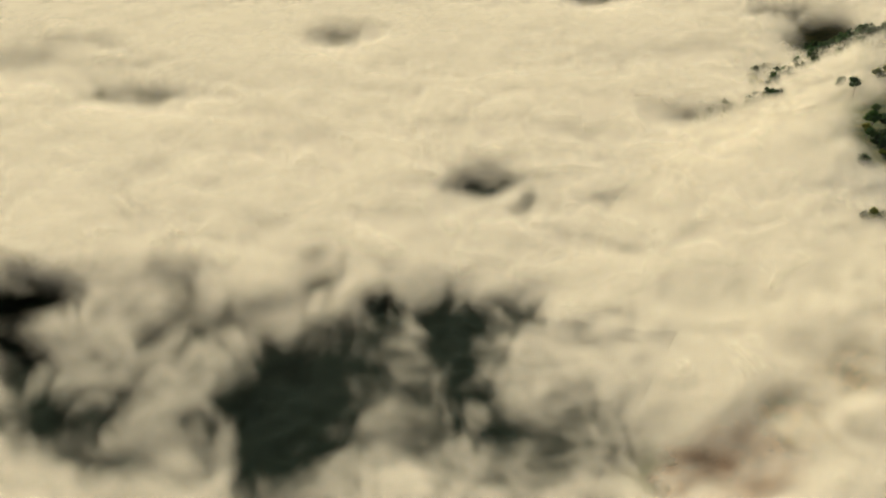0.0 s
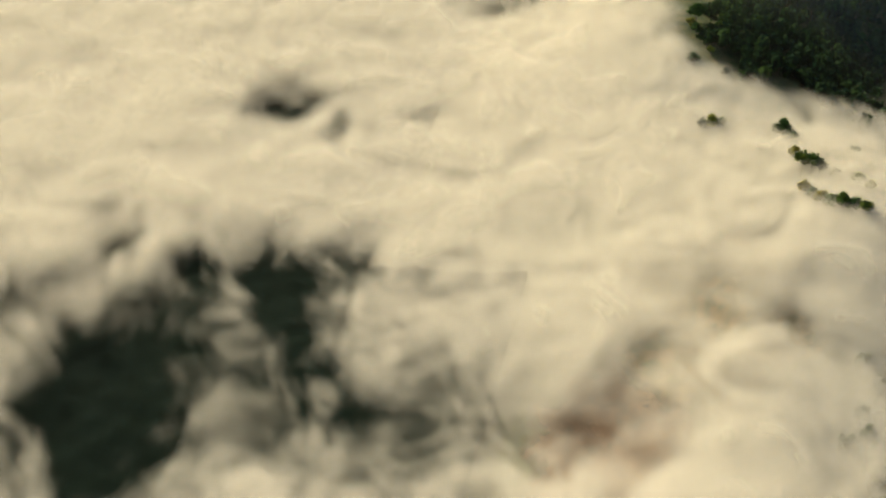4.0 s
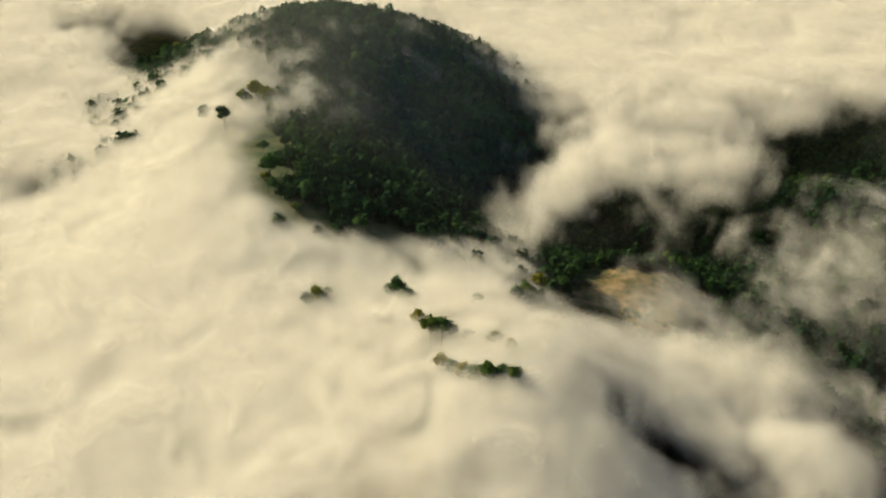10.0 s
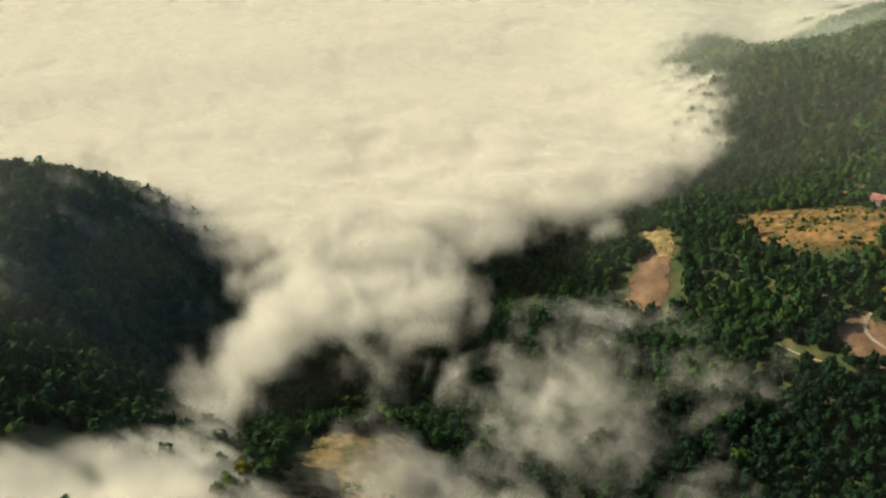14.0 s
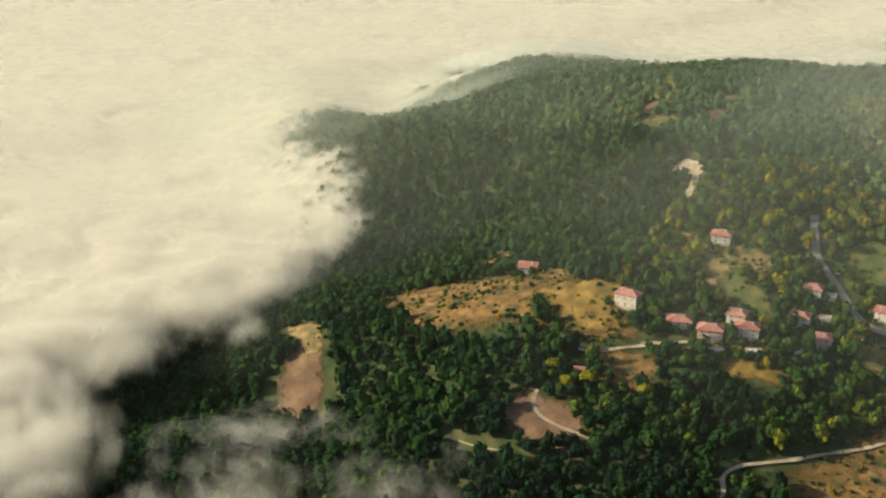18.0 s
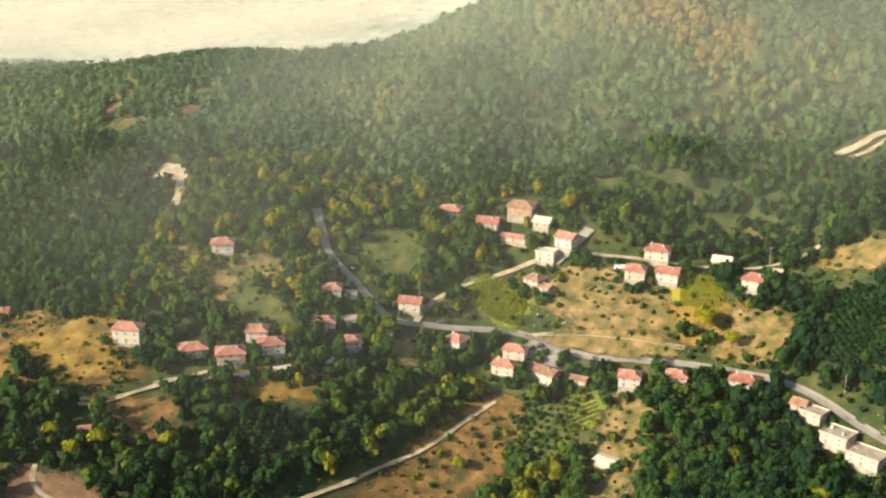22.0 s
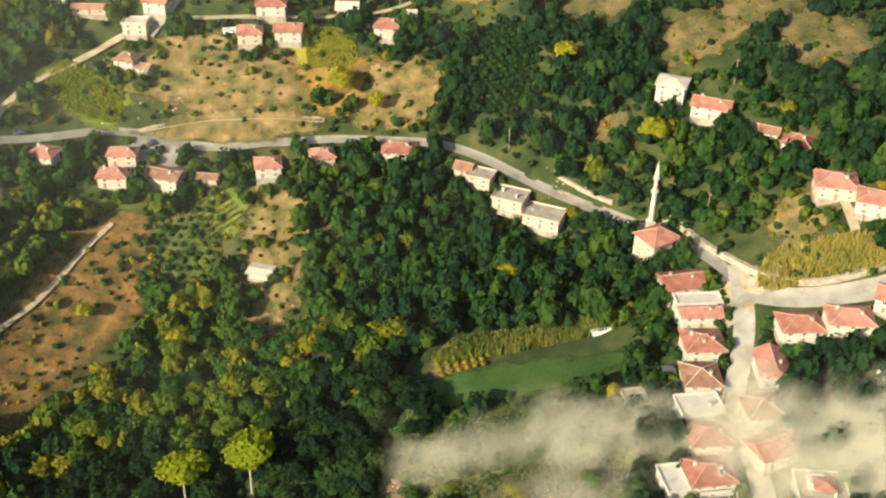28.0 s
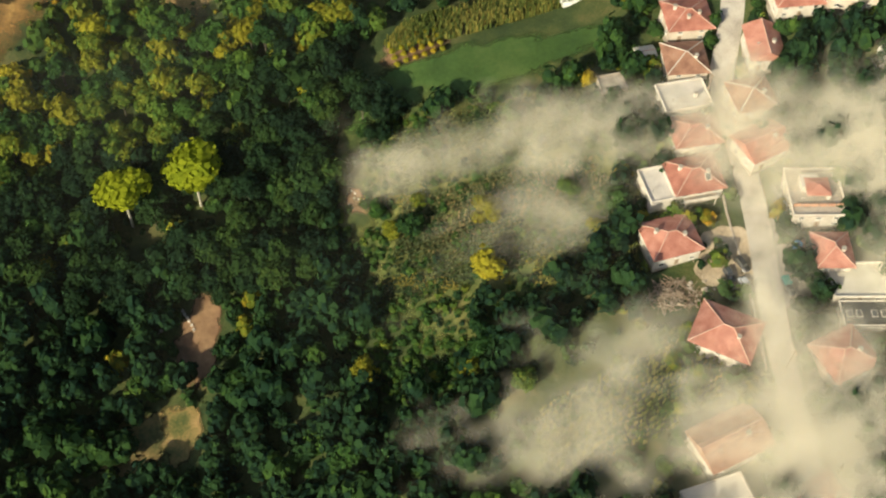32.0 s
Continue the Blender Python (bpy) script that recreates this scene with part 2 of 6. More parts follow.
# ---- the lie of the land ----
# round swellings of the ground: x, y, height, width
HILLS = [
    (80, -600, 153.1, 380), (375, 450, 46.4, 150), (150, 0, -23.2, 60), (525, -225, 85.1, 150), (412, 207, -10.4, 95), (641, 381, 78.8, 108.6),
    (225, -600, -75.9, 150), (-300, 360, 40.9, 240), (-300, -375, 93.9, 150), (222, -315, 78.7, 95), (240, 360, 35.4, 60), (175, 207, -26.0, 95),
    (750, 150, -37.9, 150), (900, -300, 45.6, 150), (390, 0, 19.7, 60), (-225, -150, 33.5, 150), (32, -315, 43.3, 95), (480, 300, -35.6, 60),
    (330, -120, 17.1, 60), (60, 120, 12.1, 60), (510, -60, -33.5, 60), (630, -480, -32.0, 60), (-15, -600, -32.1, 95), (420, 450, 23.3, 60), (653, 448, 10.0, 45),
]
SLOPES = [
    (80, 445, 19.6, 95), (-157, 65, 18.2, 95), (-30, -120, 16.0, 60), (510, 30, 8.6, 60), (-110, -457, 24.7, 95), (660, -360, 19.7, 60),
    (45, -35, -12.1, 32), (435, 85, -14.3, 32), (450, 160, 16.9, 32), (480, 40, 11.1, 32), (-30, -5, 9.7, 32), (105, 10, 9.2, 32),
    (165, 100, -7.5, 32), (165, -155, 8.9, 32), (270, -35, 5.5, 32), (195, -80, -3.5, 32), (30, -110, 6.4, 32), (285, -170, -6.2, 32),
    (210, 10, -5.6, 32), (420, -65, -5.5, 32), (525, 115, -10.6, 45), (90, 175, 9.1, 45), (388, 278, 13, 22), (0, 100, -4.8, 32), (405, -200, 4.9, 45),
]
FAR_HILLS = [(-700, 0, 90, 260), (1900, 300, 30, 300), (330, -345, -13, 60), (400, -760, -72, 130), (550, -700, -46, 110), (240, -820, -66, 130), (330, -560, -34, 80), (480, -540, -30, 75),
             (575, -285, -16, 55), (500, -278, -8, 45), (150, 650, 16, 110), (350, 690, 10, 90)]


# folds of the mountain side: spurs and the gullies behind them
FOLDS = [(p, q, 7.5, 15) for p, q in ((223, -163), (198, -165), (161, -171), (125, -182), (88, -190), (59, -202), (26, -220))] + [(p, q, -15, 13) for p, q in ((225, -190), (200, -192), (168, -198), (134, -208), (98, -216), (66, -232), (34, -250))]
FOLDS += [(p, q, 7, 16) for p, q in ((300, -226), (270, -216), (233, -203))] + [(p, q, -13, 15) for p, q in ((312, -250), (280, -244), (240, -232))]
# the hollow behind the upper houses, and the wooded rise above the western houses
FOLDS += [(225 - 12 * i, -170 + 1.1 * i, -7.5, 10) for i in range(11)] + [(p, q, 4, 12) for p, q in ((212, -180), (190, -181), (168, -184), (146, -188))]
FOLDS += [(p, q, 5, 12) for p, q in ((60, -150), (44, -154), (28, -156), (10, -158), (-9, -159), (-28, -161))] + [(p, q, -8, 11) for p, q in ((48, -178), (30, -180), (11, -183), (-9, -186), (-28, -188))]
# the eastern ridge and the gully behind it
FOLDS += [(700, -228, -24, 26), (645, -219, -20, 22), (770, -264, -22, 28), (830, -302, -14, 30), (869, -389, -12, 60), (632, -168, 3, 20), (700, -196, 4, 24)]


def ground(x, y):
    x, y = np.asarray(x, float), np.asarray(y, float)
    g = np.full(np.broadcast(x, y).shape, -40.0)
    for a, b, h, s in HILLS + SLOPES + FAR_HILLS + FOLDS:
        g = g + h * np.exp(-((x - a) ** 2 + (y - b) ** 2) / (2 * s * s))
    return g


def wave(x, y, size, seed=0.0):
    """Smooth unevenness between -1 and 1, with bumps of about that size in metres."""
    a, b, s = x / size, y / size, seed
    return (np.sin(1.9 * a + 1.3 * b + s + 1.1 * np.sin(0.7 * b - s)) + np.sin(-1.1 * a + 2.3 * b + 2.1 * s + 1.3 * np.sin(0.9 * a)) + np.sin(2.7 * a - 0.6 * b + 3.7 * s)) / 3


def mesh_of(name, verts, faces, material, smooth=False, attribs=()):
    """A mesh from number arrays: faces all with the same count of corners."""
    me = bpy.data.meshes.new(name)
    verts, faces = np.asarray(verts, np.float32), np.asarray(faces, np.int32)
    k = faces.shape[1]
    me.vertices.add(len(verts)), me.loops.add(faces.size), me.polygons.add(len(faces))
    me.vertices.foreach_set("co", verts.ravel())
    me.loops.foreach_set("vertex_index", faces.ravel())
    me.polygons.foreach_set("loop_start", np.arange(0, faces.size, k, dtype=np.int32))
    me.polygons.foreach_set("use_smooth", np.full(len(faces), smooth))
    me.update(calc_edges=True)
    for key, values in attribs:
        me.attributes.new(key, "FLOAT", "POINT").data.foreach_set("value", np.asarray(values, np.float32))
    if material:
        me.materials.append(material)
    return me


def grid_faces(nx, ny):
    i = np.arange(nx * ny).reshape(ny, nx)
    return np.stack([i[:-1, :-1], i[:-1, 1:], i[1:, 1:], i[1:, :-1]], -1).reshape(-1, 4)


def lumps(x, y):
    return 0.7 * wave(x, y, 23, 1.0) + 0.35 * wave(x, y, 9, 2.0)


def land(x, y):
    return ground(x, y) + lumps(x, y) * 0.6


N = 236
u = np.linspace(-1, 1, N)
gx, gy = np.meshgrid(260 + 780 * u + 3700 * u ** 7, 80 + 780 * u + 3700 * u ** 7)
tagged(new("ground", mesh_of("ground", np.stack([gx, gy, land(gx, gy)], -1).reshape(-1, 3), grid_faces(N, N), GROUND, True)), "dry hilly ground with scrub and soil", "ground", kind="structure")


def drape(name, x, y, lift, material, nx, ny, label, kind="structure", category="ground"):
    z = land(x, y) + lift
    return tagged(new(name, mesh_of(name, np.stack([x, y, z], -1).reshape(-1, 3), grid_faces(nx, ny), material, True)), label, category, kind=kind)


def patch(name, cx, cy, rx, ry, turn, material, label, lift=0.22, seed=0.0, ragged=0.22):
    """An uneven-edged piece of open ground laid over the land, torn towards its rim."""
    nr, na = 14, 48
    r, a = np.meshgrid(np.linspace(0.02, 1.15, nr), np.linspace(0, 2 * math.pi, na))
    edge = 1 + ragged * (np.sin(3 * a + seed) + 0.7 * np.sin(5 * a + 2.3 * seed) + 0.5 * np.sin(11 * a + seed * 5)) / 2
    px, py = rx * r * edge * np.cos(a), ry * r * edge * np.sin(a)
    c, s = math.cos(radians(turn)), math.sin(radians(turn))
    o = drape(name, cx + c * px - s * py, cy + s * px + c * py, lift, material, nr, na, label)
    o.data.attributes.new("edge", "FLOAT", "POINT").data.foreach_set("value", r.ravel().astype(np.float32))
    return o


def smooth_line(points, step=2.0):
    p = np.array(points, float)
    for _ in range(3):
        q = np.empty((2 * len(p) - 2, 2))
        q[0::2], q[1::2] = 0.75 * p[:-1] + 0.25 * p[1:], 0.25 * p[:-1] + 0.75 * p[1:]
        p = np.vstack([p[:1], q, p[-1:]])
    d = np.concatenate([[0], np.cumsum(np.hypot(*np.diff(p, axis=0).T))])
    s = np.linspace(0, d[-1], max(3, int(d[-1] / step)))
    return np.stack([np.interp(s, d, p[:, 0]), np.interp(s, d, p[:, 1])], -1)


ROAD_LINES = []


def road(name, points, width, material, label, lift=0.6, wobble=0.0):
    p = smooth_line(points)
    ROAD_LINES.append((p, width))
    t = np.gradient(p, axis=0)
    t /= np.hypot(t[:, 0], t[:, 1])[:, None]
    side = np.linspace(-0.5, 0.5, 7)
    w = width * (1 + wobble * wave(p[:, 0], p[:, 1], 4, 3.0))
    x = p[:, :1] - t[:, 1:] * side * w[:, None]
    y = p[:, 1:] + t[:, :1] * side * w[:, None]
    z0 = land(p[:, 0], p[:, 1])[:, None]
    z = 0.25 * land(x, y) + 0.75 * z0 + lift
    sink = np.maximum(land(x, y) + 0.12, z)
    v = np.stack([x, y, sink], -1).reshape(-1, 3)
    return tagged(new(name, mesh_of(name, v, grid_faces(7, len(p)), material, True)), label, "road", kind="structure")


road("road", [(300, -125), (291, -110), (283, -99), (268, -92), (255, -83), (244, -80), (232, -85), (217, -90), (201, -95), (187, -94), (171, -89.5), (150, -90), (127, -89.5), (108, -87), (92, -83), (78, -76), (64, -66), (51, -57), (36, -47), (21, -31), (13, -15), (9, -1)], 3.9, ASPHALT, "narrow worn grey asphalt village road")
road("road", [(8, -9), (10, 5), (12, 15), (16, 26), (21, 37), (21, 48), (21, 62), (22, 78), (24, 92), (25.5, 106), (27, 122), (29, 150), (30, 190)], 5.8, DUSTY, "dusty pale village street between houses")
road("road", [(9, 2), (1, 10), (-12, 15), (-26, 16), (-45, 12), (-80, 0)], 8.0, DUSTY, "wide pale dusty road bend")
road("track", [(238, -84), (236, -95), (226, -109), (211, -118), (196, -127), (188, -130)], 3.0, DIRT, "pale concrete lane climbing past a field", wobble=0.1)
road("track", [(191, -95), (183, -97), (169, -99), (144, -99), (128, -96)], 2.6, DIRT, "pale earth path along a bank", wobble=0.2)
road("track", [(189, -126), (181, -135), (177, -141)], 5.0, ASPHALT, "short grey lane between houses")
road("track", [(181, -131), (165, -130), (134, -133), (108, -136), (92, -140), (82, -146), (76, -152)], 2.2, DIRT, "pale lane behind the upper houses", wobble=0.1)
road("track", [(247, 34), (249, 26), (254, 22), (252, 13), (244, 3), (236, -7), (230, -16), (218, -30), (210, -43), (204, -54), (197, -63)], 2.0, DIRT, "dry earth track along a ridge", wobble=0.3)
road("track", [(341, 35), (339, 41), (332, 45), (322, 45), (314, 43), (306, 42)], 1.8, DIRT, "pale footpath on a scrubby slope", wobble=0.3)
road("track", [(358, 74), (343, 72), (329, 67)], 1.1, DIRT, "thin pale footpath on a slope", lift=0.2, wobble=0.3)
road("track", [(358, 4), (345, 8), (335, 6), (324, -6), (306, -22), (296, -28)], 2.2, DIRT, "pale earth path below the farm", wobble=0.3)
road("track", [(78, -191), (69, -196), (63, -203), (57, -209), (50, -215), (46, -219)], 4.6, DIRT, "bare pale earth cut on the wooded hill", wobble=0.3)
road("track", [(72, -190), (64, -194), (57, -201), (52, -206), (49, -213)], 2.4, DIRT, "pale side cut of the forest track", wobble=0.3)
road("track", [(47, -186), (43, -182), (39, -175)], 3.5, DIRT, "pale forest track", wobble=0.3)
road("track", [(384, -135), (371, -127), (366, -118), (362, -104)], 3.5, DIRT, "pale forest track on the far slope", wobble=0.3)
road("track", [(-20, 10), (-24, -10), (-22, -30), (-15, -48), (-2, -62), (8, -72)], 3.0, DIRT, "pale lane up to the upper row of houses", wobble=0.2)

# open ground among the trees: x, y, half-sizes, turn
for i, (x, y, rx, ry, turn, mat, label) in enumerate([
        (160, -112, 42, 13, -8, DRY, "dry grass slope below the upper houses"),
        (204, -36, 48, 16, 60, RIDGE, "dry grassy ridge with bare soil"),
        (145, -52, 12, 29, -8, DRY, "mown dry strip round a hut"),
        (460, 76, 30, 11, -42, REDDISH, "bare reddish slope beside the wood"),
        (486, 52, 20, 6, -15, DRY, "pale cleared terrace"),
        (395, -22, 30, 12, 20, RIDGE, "dry grass hilltop"),
        (345, -12, 18, 12, 0, RIDGE, "dry grass round a house"),
        (275, -31, 20, 10, 20, GOLDFIELD, "small golden field below the houses"),
        (329, 46, 22, 12, 0, REDDISH, "bare reddish bank"),
        (35, -166, 26, 10, 0, BROWNSCRUB, "dull brown hillside clearing with scrub"),
        (0, -140, 26, 16, 20, BROWNSCRUB, "dull brown hillside clearing with scrub"),
        (-13, -17, 12, 9, 40, DRY, "dry grass in a road bend"),
        (209, -106, 15, 9, -15, YELLOWGREEN, "bright green crop plot"),
        (129, -120, 9, 10, 0, YELLOWFIELD, "bright yellow crop plot"),
        (76, 15, 34, 7.5, 6, GREENFIELD, "long green lawn between trees"),
        (152, 68, 5.5, 12, -10, REDDISH, "brown earth clearing in the wood"),
        (158, 89, 5.5, 7, -10, DRY, "pale orange earth clearing in the wood"),
        (170, 91, 9, 8, 20, BROWNSCRUB, "rough grassy clearing in the wood"),
        (98, 115, 4, 3, 0, REDDISH, "bare earth spot in the garden"),
        (318, -68, 15, 8, 0, YELLOWGREEN, "light green garden ground"),
        (310, -82, 17, 7, 10, DRY, "dry grass strip between the houses"),
        (338, -76, 14, 7, 0, DRY, "dry grass beside a house"),
        (285, 315, 52, 26, -30, REDDISH, "bare reddish ground on a misty spur"),
        (352, 287, 50, 32, -45, DRY, "bare reddish spur under thin mist"),
        (222, 300, 44, 34, 0, REDDISH, "bare reddish slope in the mist"),
        (185, 430, 50, 42, 10, DRY, "tan dry slope under thin mist"),
        (120, 462, 40, 28, 0, REDDISH, "bare tan soil under thin mist"),
        (245, 243, 44, 28, -20, REDDISH, "dark reddish soil under thin mist"),
        (118, -109, 20, 11, 0, GOLDFIELD, "golden dry grass beside the upper houses"),
        (378, -129, 9, 6, 0, DIRT, "bare earth clearing on the far slope"),
        (255, -290, 60, 20, 10, DRY, "autumn brown upper slope"),
        (425, -165, 16, 8, 20, BROWNSCRUB, "brown clearing on the far slope"),
        (424, 4, 56, 28, 8, RIDGE, "dry golden hilltop with sparse scrub"),
        (446, -47, 19, 15, 0, RIDGE, "dry grass above the wood"),
        (358, -18, 21, 17, 0, GOLDFIELD, "golden dry garden on the hilltop"),
        (316, 4, 17, 11, 20, RIDGE, "dry golden bank below the farm"),
        (315, -66, 13, 8, 0, DRY, "dry clearing among the trees"),
        (97, -106, 12, 8, 0, DRY, "dry grass bank among trees"),
        (66, -137, 16, 7, -10, DRY, "golden dry clearing by the upper lane"),
        (28, -127, 19, 10, 0, BROWNSCRUB, "dull brown hillside clearing with scrub"),
        (3, -94, 17, 9, 10, BROWNSCRUB, "dull brown hillside clearing with scrub"),
        (33, -71, 9, 6, -20, BROWNSCRUB, "bare reddish bank above the road"),
        (110, 44.5, 2.6, 4.6, 30, REDDISH, "pale earth clearing with beehives"),
        (392, -180, 13, 8, 0, REDDISH, "reddish clearing on the far slope"),
        (436, -181, 14, 9, 0, REDDISH, "reddish clearing on the far slope"),
        (400, -200, 14, 8, 0, BROWNSCRUB, "brown clearing on the far slope"),
        (163, -68, 10, 9, 20, YELLOWGREEN, "yellow-green garden plot below the road"),
        (174, -55, 9, 17, 20, GRASS, "rough grass between orchard rows"),
        (102, -103, 15, 14, 0, DRY, "dry scrubby bank above the road"),
        (30, -123, 17, 14, 0, BROWNSCRUB, "dull brown hillside clearing with scrub"),
        (-21, -104, 17, 8, 0, BROWNSCRUB, "brown grassy clearing above the lane"),
        (-38, -85, 16, 14, 0, BROWNSCRUB, "olive brown scrubby slope"),
        (237, -68, 9, 6, -20, DRY, "tan grass below the road fork"),
        (259, -116, 17, 13, 20, GRASS, "light green grassy slope with bushes"),
        (296, -61, 20, 8, -25, GRASS, "green vegetable plots between the houses"),
        (200, -72, 14, 6, 0, GRASS, "rough grass below the roadside houses"),
        (158, -96, 30, 5.5, 0, DRY, "dry grass strip between the road and a path"),
        (224, -99, 9, 6, 30, BROWNSCRUB, "brown grass beside the lane"),
        (78, 58, 36, 33, 0, GRASS, "rough garden ground in thin mist"),
        (82, -20, 8, 4, 0, BROWNSCRUB, "bare brown bank above the maize"),
        ]):
    patch("meadow", x, y, rx, ry, turn, mat, label, lift=0.2 + 0.014 * i, seed=i * 1.7)

# ---- trees ----
rng = np.random.default_rng(7)
ICO = bmesh.new()
bmesh.ops.create_icosphere(ICO, subdivisions=2, radius=1)
ICO_V = np.array([v.co[:] for v in ICO.verts])
ICO_F = np.array([[v.index for v in f.verts] for f in ICO.faces])
ICO.free()
ICO = bmesh.new()
bmesh.ops.create_icosphere(ICO, subdivisions=1, radius=1)
ICO1_V = np.array([v.co[:] for v in ICO.verts])
ICO1_F = np.array([[v.index for v in f.verts] for f in ICO.faces])
ICO.free()
GOLDEN = (1 + 5 ** 0.5) / 2
ICO0_V = np.array([(0, a, b * GOLDEN) for a in (-1, 1) for b in (-1, 1)] + [(a, b * GOLDEN, 0) for a in (-1, 1) for b in (-1, 1)] + [(b * GOLDEN, 0, a) for a in (-1, 1) for b in (-1, 1)]) / (1 + GOLDEN ** 2) ** 0.5
ICO0_F = np.array([t for t in ((i, j, k) for i in range(12) for j in range(i + 1, 12) for k in range(j + 1, 12)) if all(np.linalg.norm(ICO0_V[p] - ICO0_V[q]) < 1.1 for p, q in ((t[0], t[1]), (t[1], t[2]), (t[0], t[2])))])


def crown_parts(n_quads, fine=True, tall=1.0, leaf=0.16, rs=None):
    """A unit crown: a lumpy kernel and many leafy clumps round it."""
    rs = rs or rng
    V, Fc = ((ICO0_V, ICO0_F), (ICO1_V, ICO1_F), (ICO_V, ICO_F))[1 + fine if fine is not None else 0]
    ph = rs.uniform(0, 6.3, 6)
    bump = 1 + 0.22 * np.sin(3.1 * V[:, 0] + ph[0]) * np.sin(2.7 * V[:, 1] + ph[1]) + 0.18 * np.sin(4.3 * V[:, 2] + ph[2] + 2 * V[:, 0]) + rs.uniform(-0.16, 0.16, len(V))
    core = V * (0.8 * bump)[:, None]
    verts, tris = [core], [Fc]
    n0 = len(core)
    if n_quads:
        d = rs.normal(size=(n_quads, 3))
        d[:, 2] = np.abs(d[:, 2]) * 0.9 - 0.25
        d /= np.linalg.norm(d, axis=1)[:, None]
        r = 0.78 + 0.30 * rs.random(n_quads) + 0.14 * np.sin(3.1 * d[:, 0] + ph[0]) * np.sin(2.7 * d[:, 1] + ph[1])
        c = d * r[:, None]
        a = np.cross(d, rs.normal(size=(n_quads, 3)))
        a /= np.linalg.norm(a, axis=1)[:, None]
        b = np.cross(d, a) + d * rs.normal(0, 0.5, (n_quads, 1))
        size = leaf * rs.uniform(0.6, 1.5, (n_quads, 1))
        q = np.stack([c - a * size, c - b * size * 0.8, c + a * size + d * 0.05, c + b * size * 0.9], 1).reshape(-1, 3)
        i = n0 + 4 * np.arange(n_quads)[:, None]
        verts.append(q)
        tris.append(np.concatenate([i + [0, 1, 2], i + [0, 2, 3]]))
    v = np.vstack(verts)
    v[:, 2] *= tall
    return v, np.vstack(tris)


def forest(name, xs, ys, radius, tints, kinds, label, sink=0.35, leaves=None):
    """One mass of woodland: a crown at each place, with its stem hidden in the leaves."""
    vs, fs, ts, n = [], [], [], 0
    zs = land(xs, ys)
    pick = rng.integers(0, len(kinds), len(xs))
    for x, y, z, r, t, k in zip(xs, ys, zs, radius, tints, pick):
        v, f = kinds[k]
        a = rng.uniform(0, 6.28)
        c, s = math.cos(a), math.sin(a)
        h = r * rng.uniform(0.9, 1.65)
        w = np.empty_like(v)
        w[:, 0], w[:, 1], w[:, 2] = x + r * (c * v[:, 0] - s * v[:, 1]), y + r * (s * v[:, 0] + c * v[:, 1]), z + h * (v[:, 2] + 1 - sink) + r * 0.25
        vs.append(w), fs.append(f + n), ts.append(np.full(len(v), t))
        n += len(v)
    return tagged(new(name, mesh_of(name, np.vstack(vs), np.vstack(fs), leaves or LEAVES, False, [("tint", np.concatenate(ts))])), label, "woodland", kind="stuff")


HOUSE_SPOTS = []


def near_road(x, y, extra):
    hit = np.zeros(len(x), bool)
    for p, w in ROAD_LINES:
        for a in p[::2]:
            hit |= (x - a[0]) ** 2 + (y - a[1]) ** 2 < (w / 2 + extra) ** 2
    return hit


def scatter(x0, x1, y0, y1, step, jitter=0.45):
    x, y = np.meshgrid(np.arange(x0, x1, step), np.arange(y0, y1, step * 0.9))
    x[1::2] += step / 2
    x, y = x + rng.uniform(-jitter, jitter, x.shape) * step, y + rng.uniform(-jitter, jitter, y.shape) * step
    return x.ravel(), y.ravel()

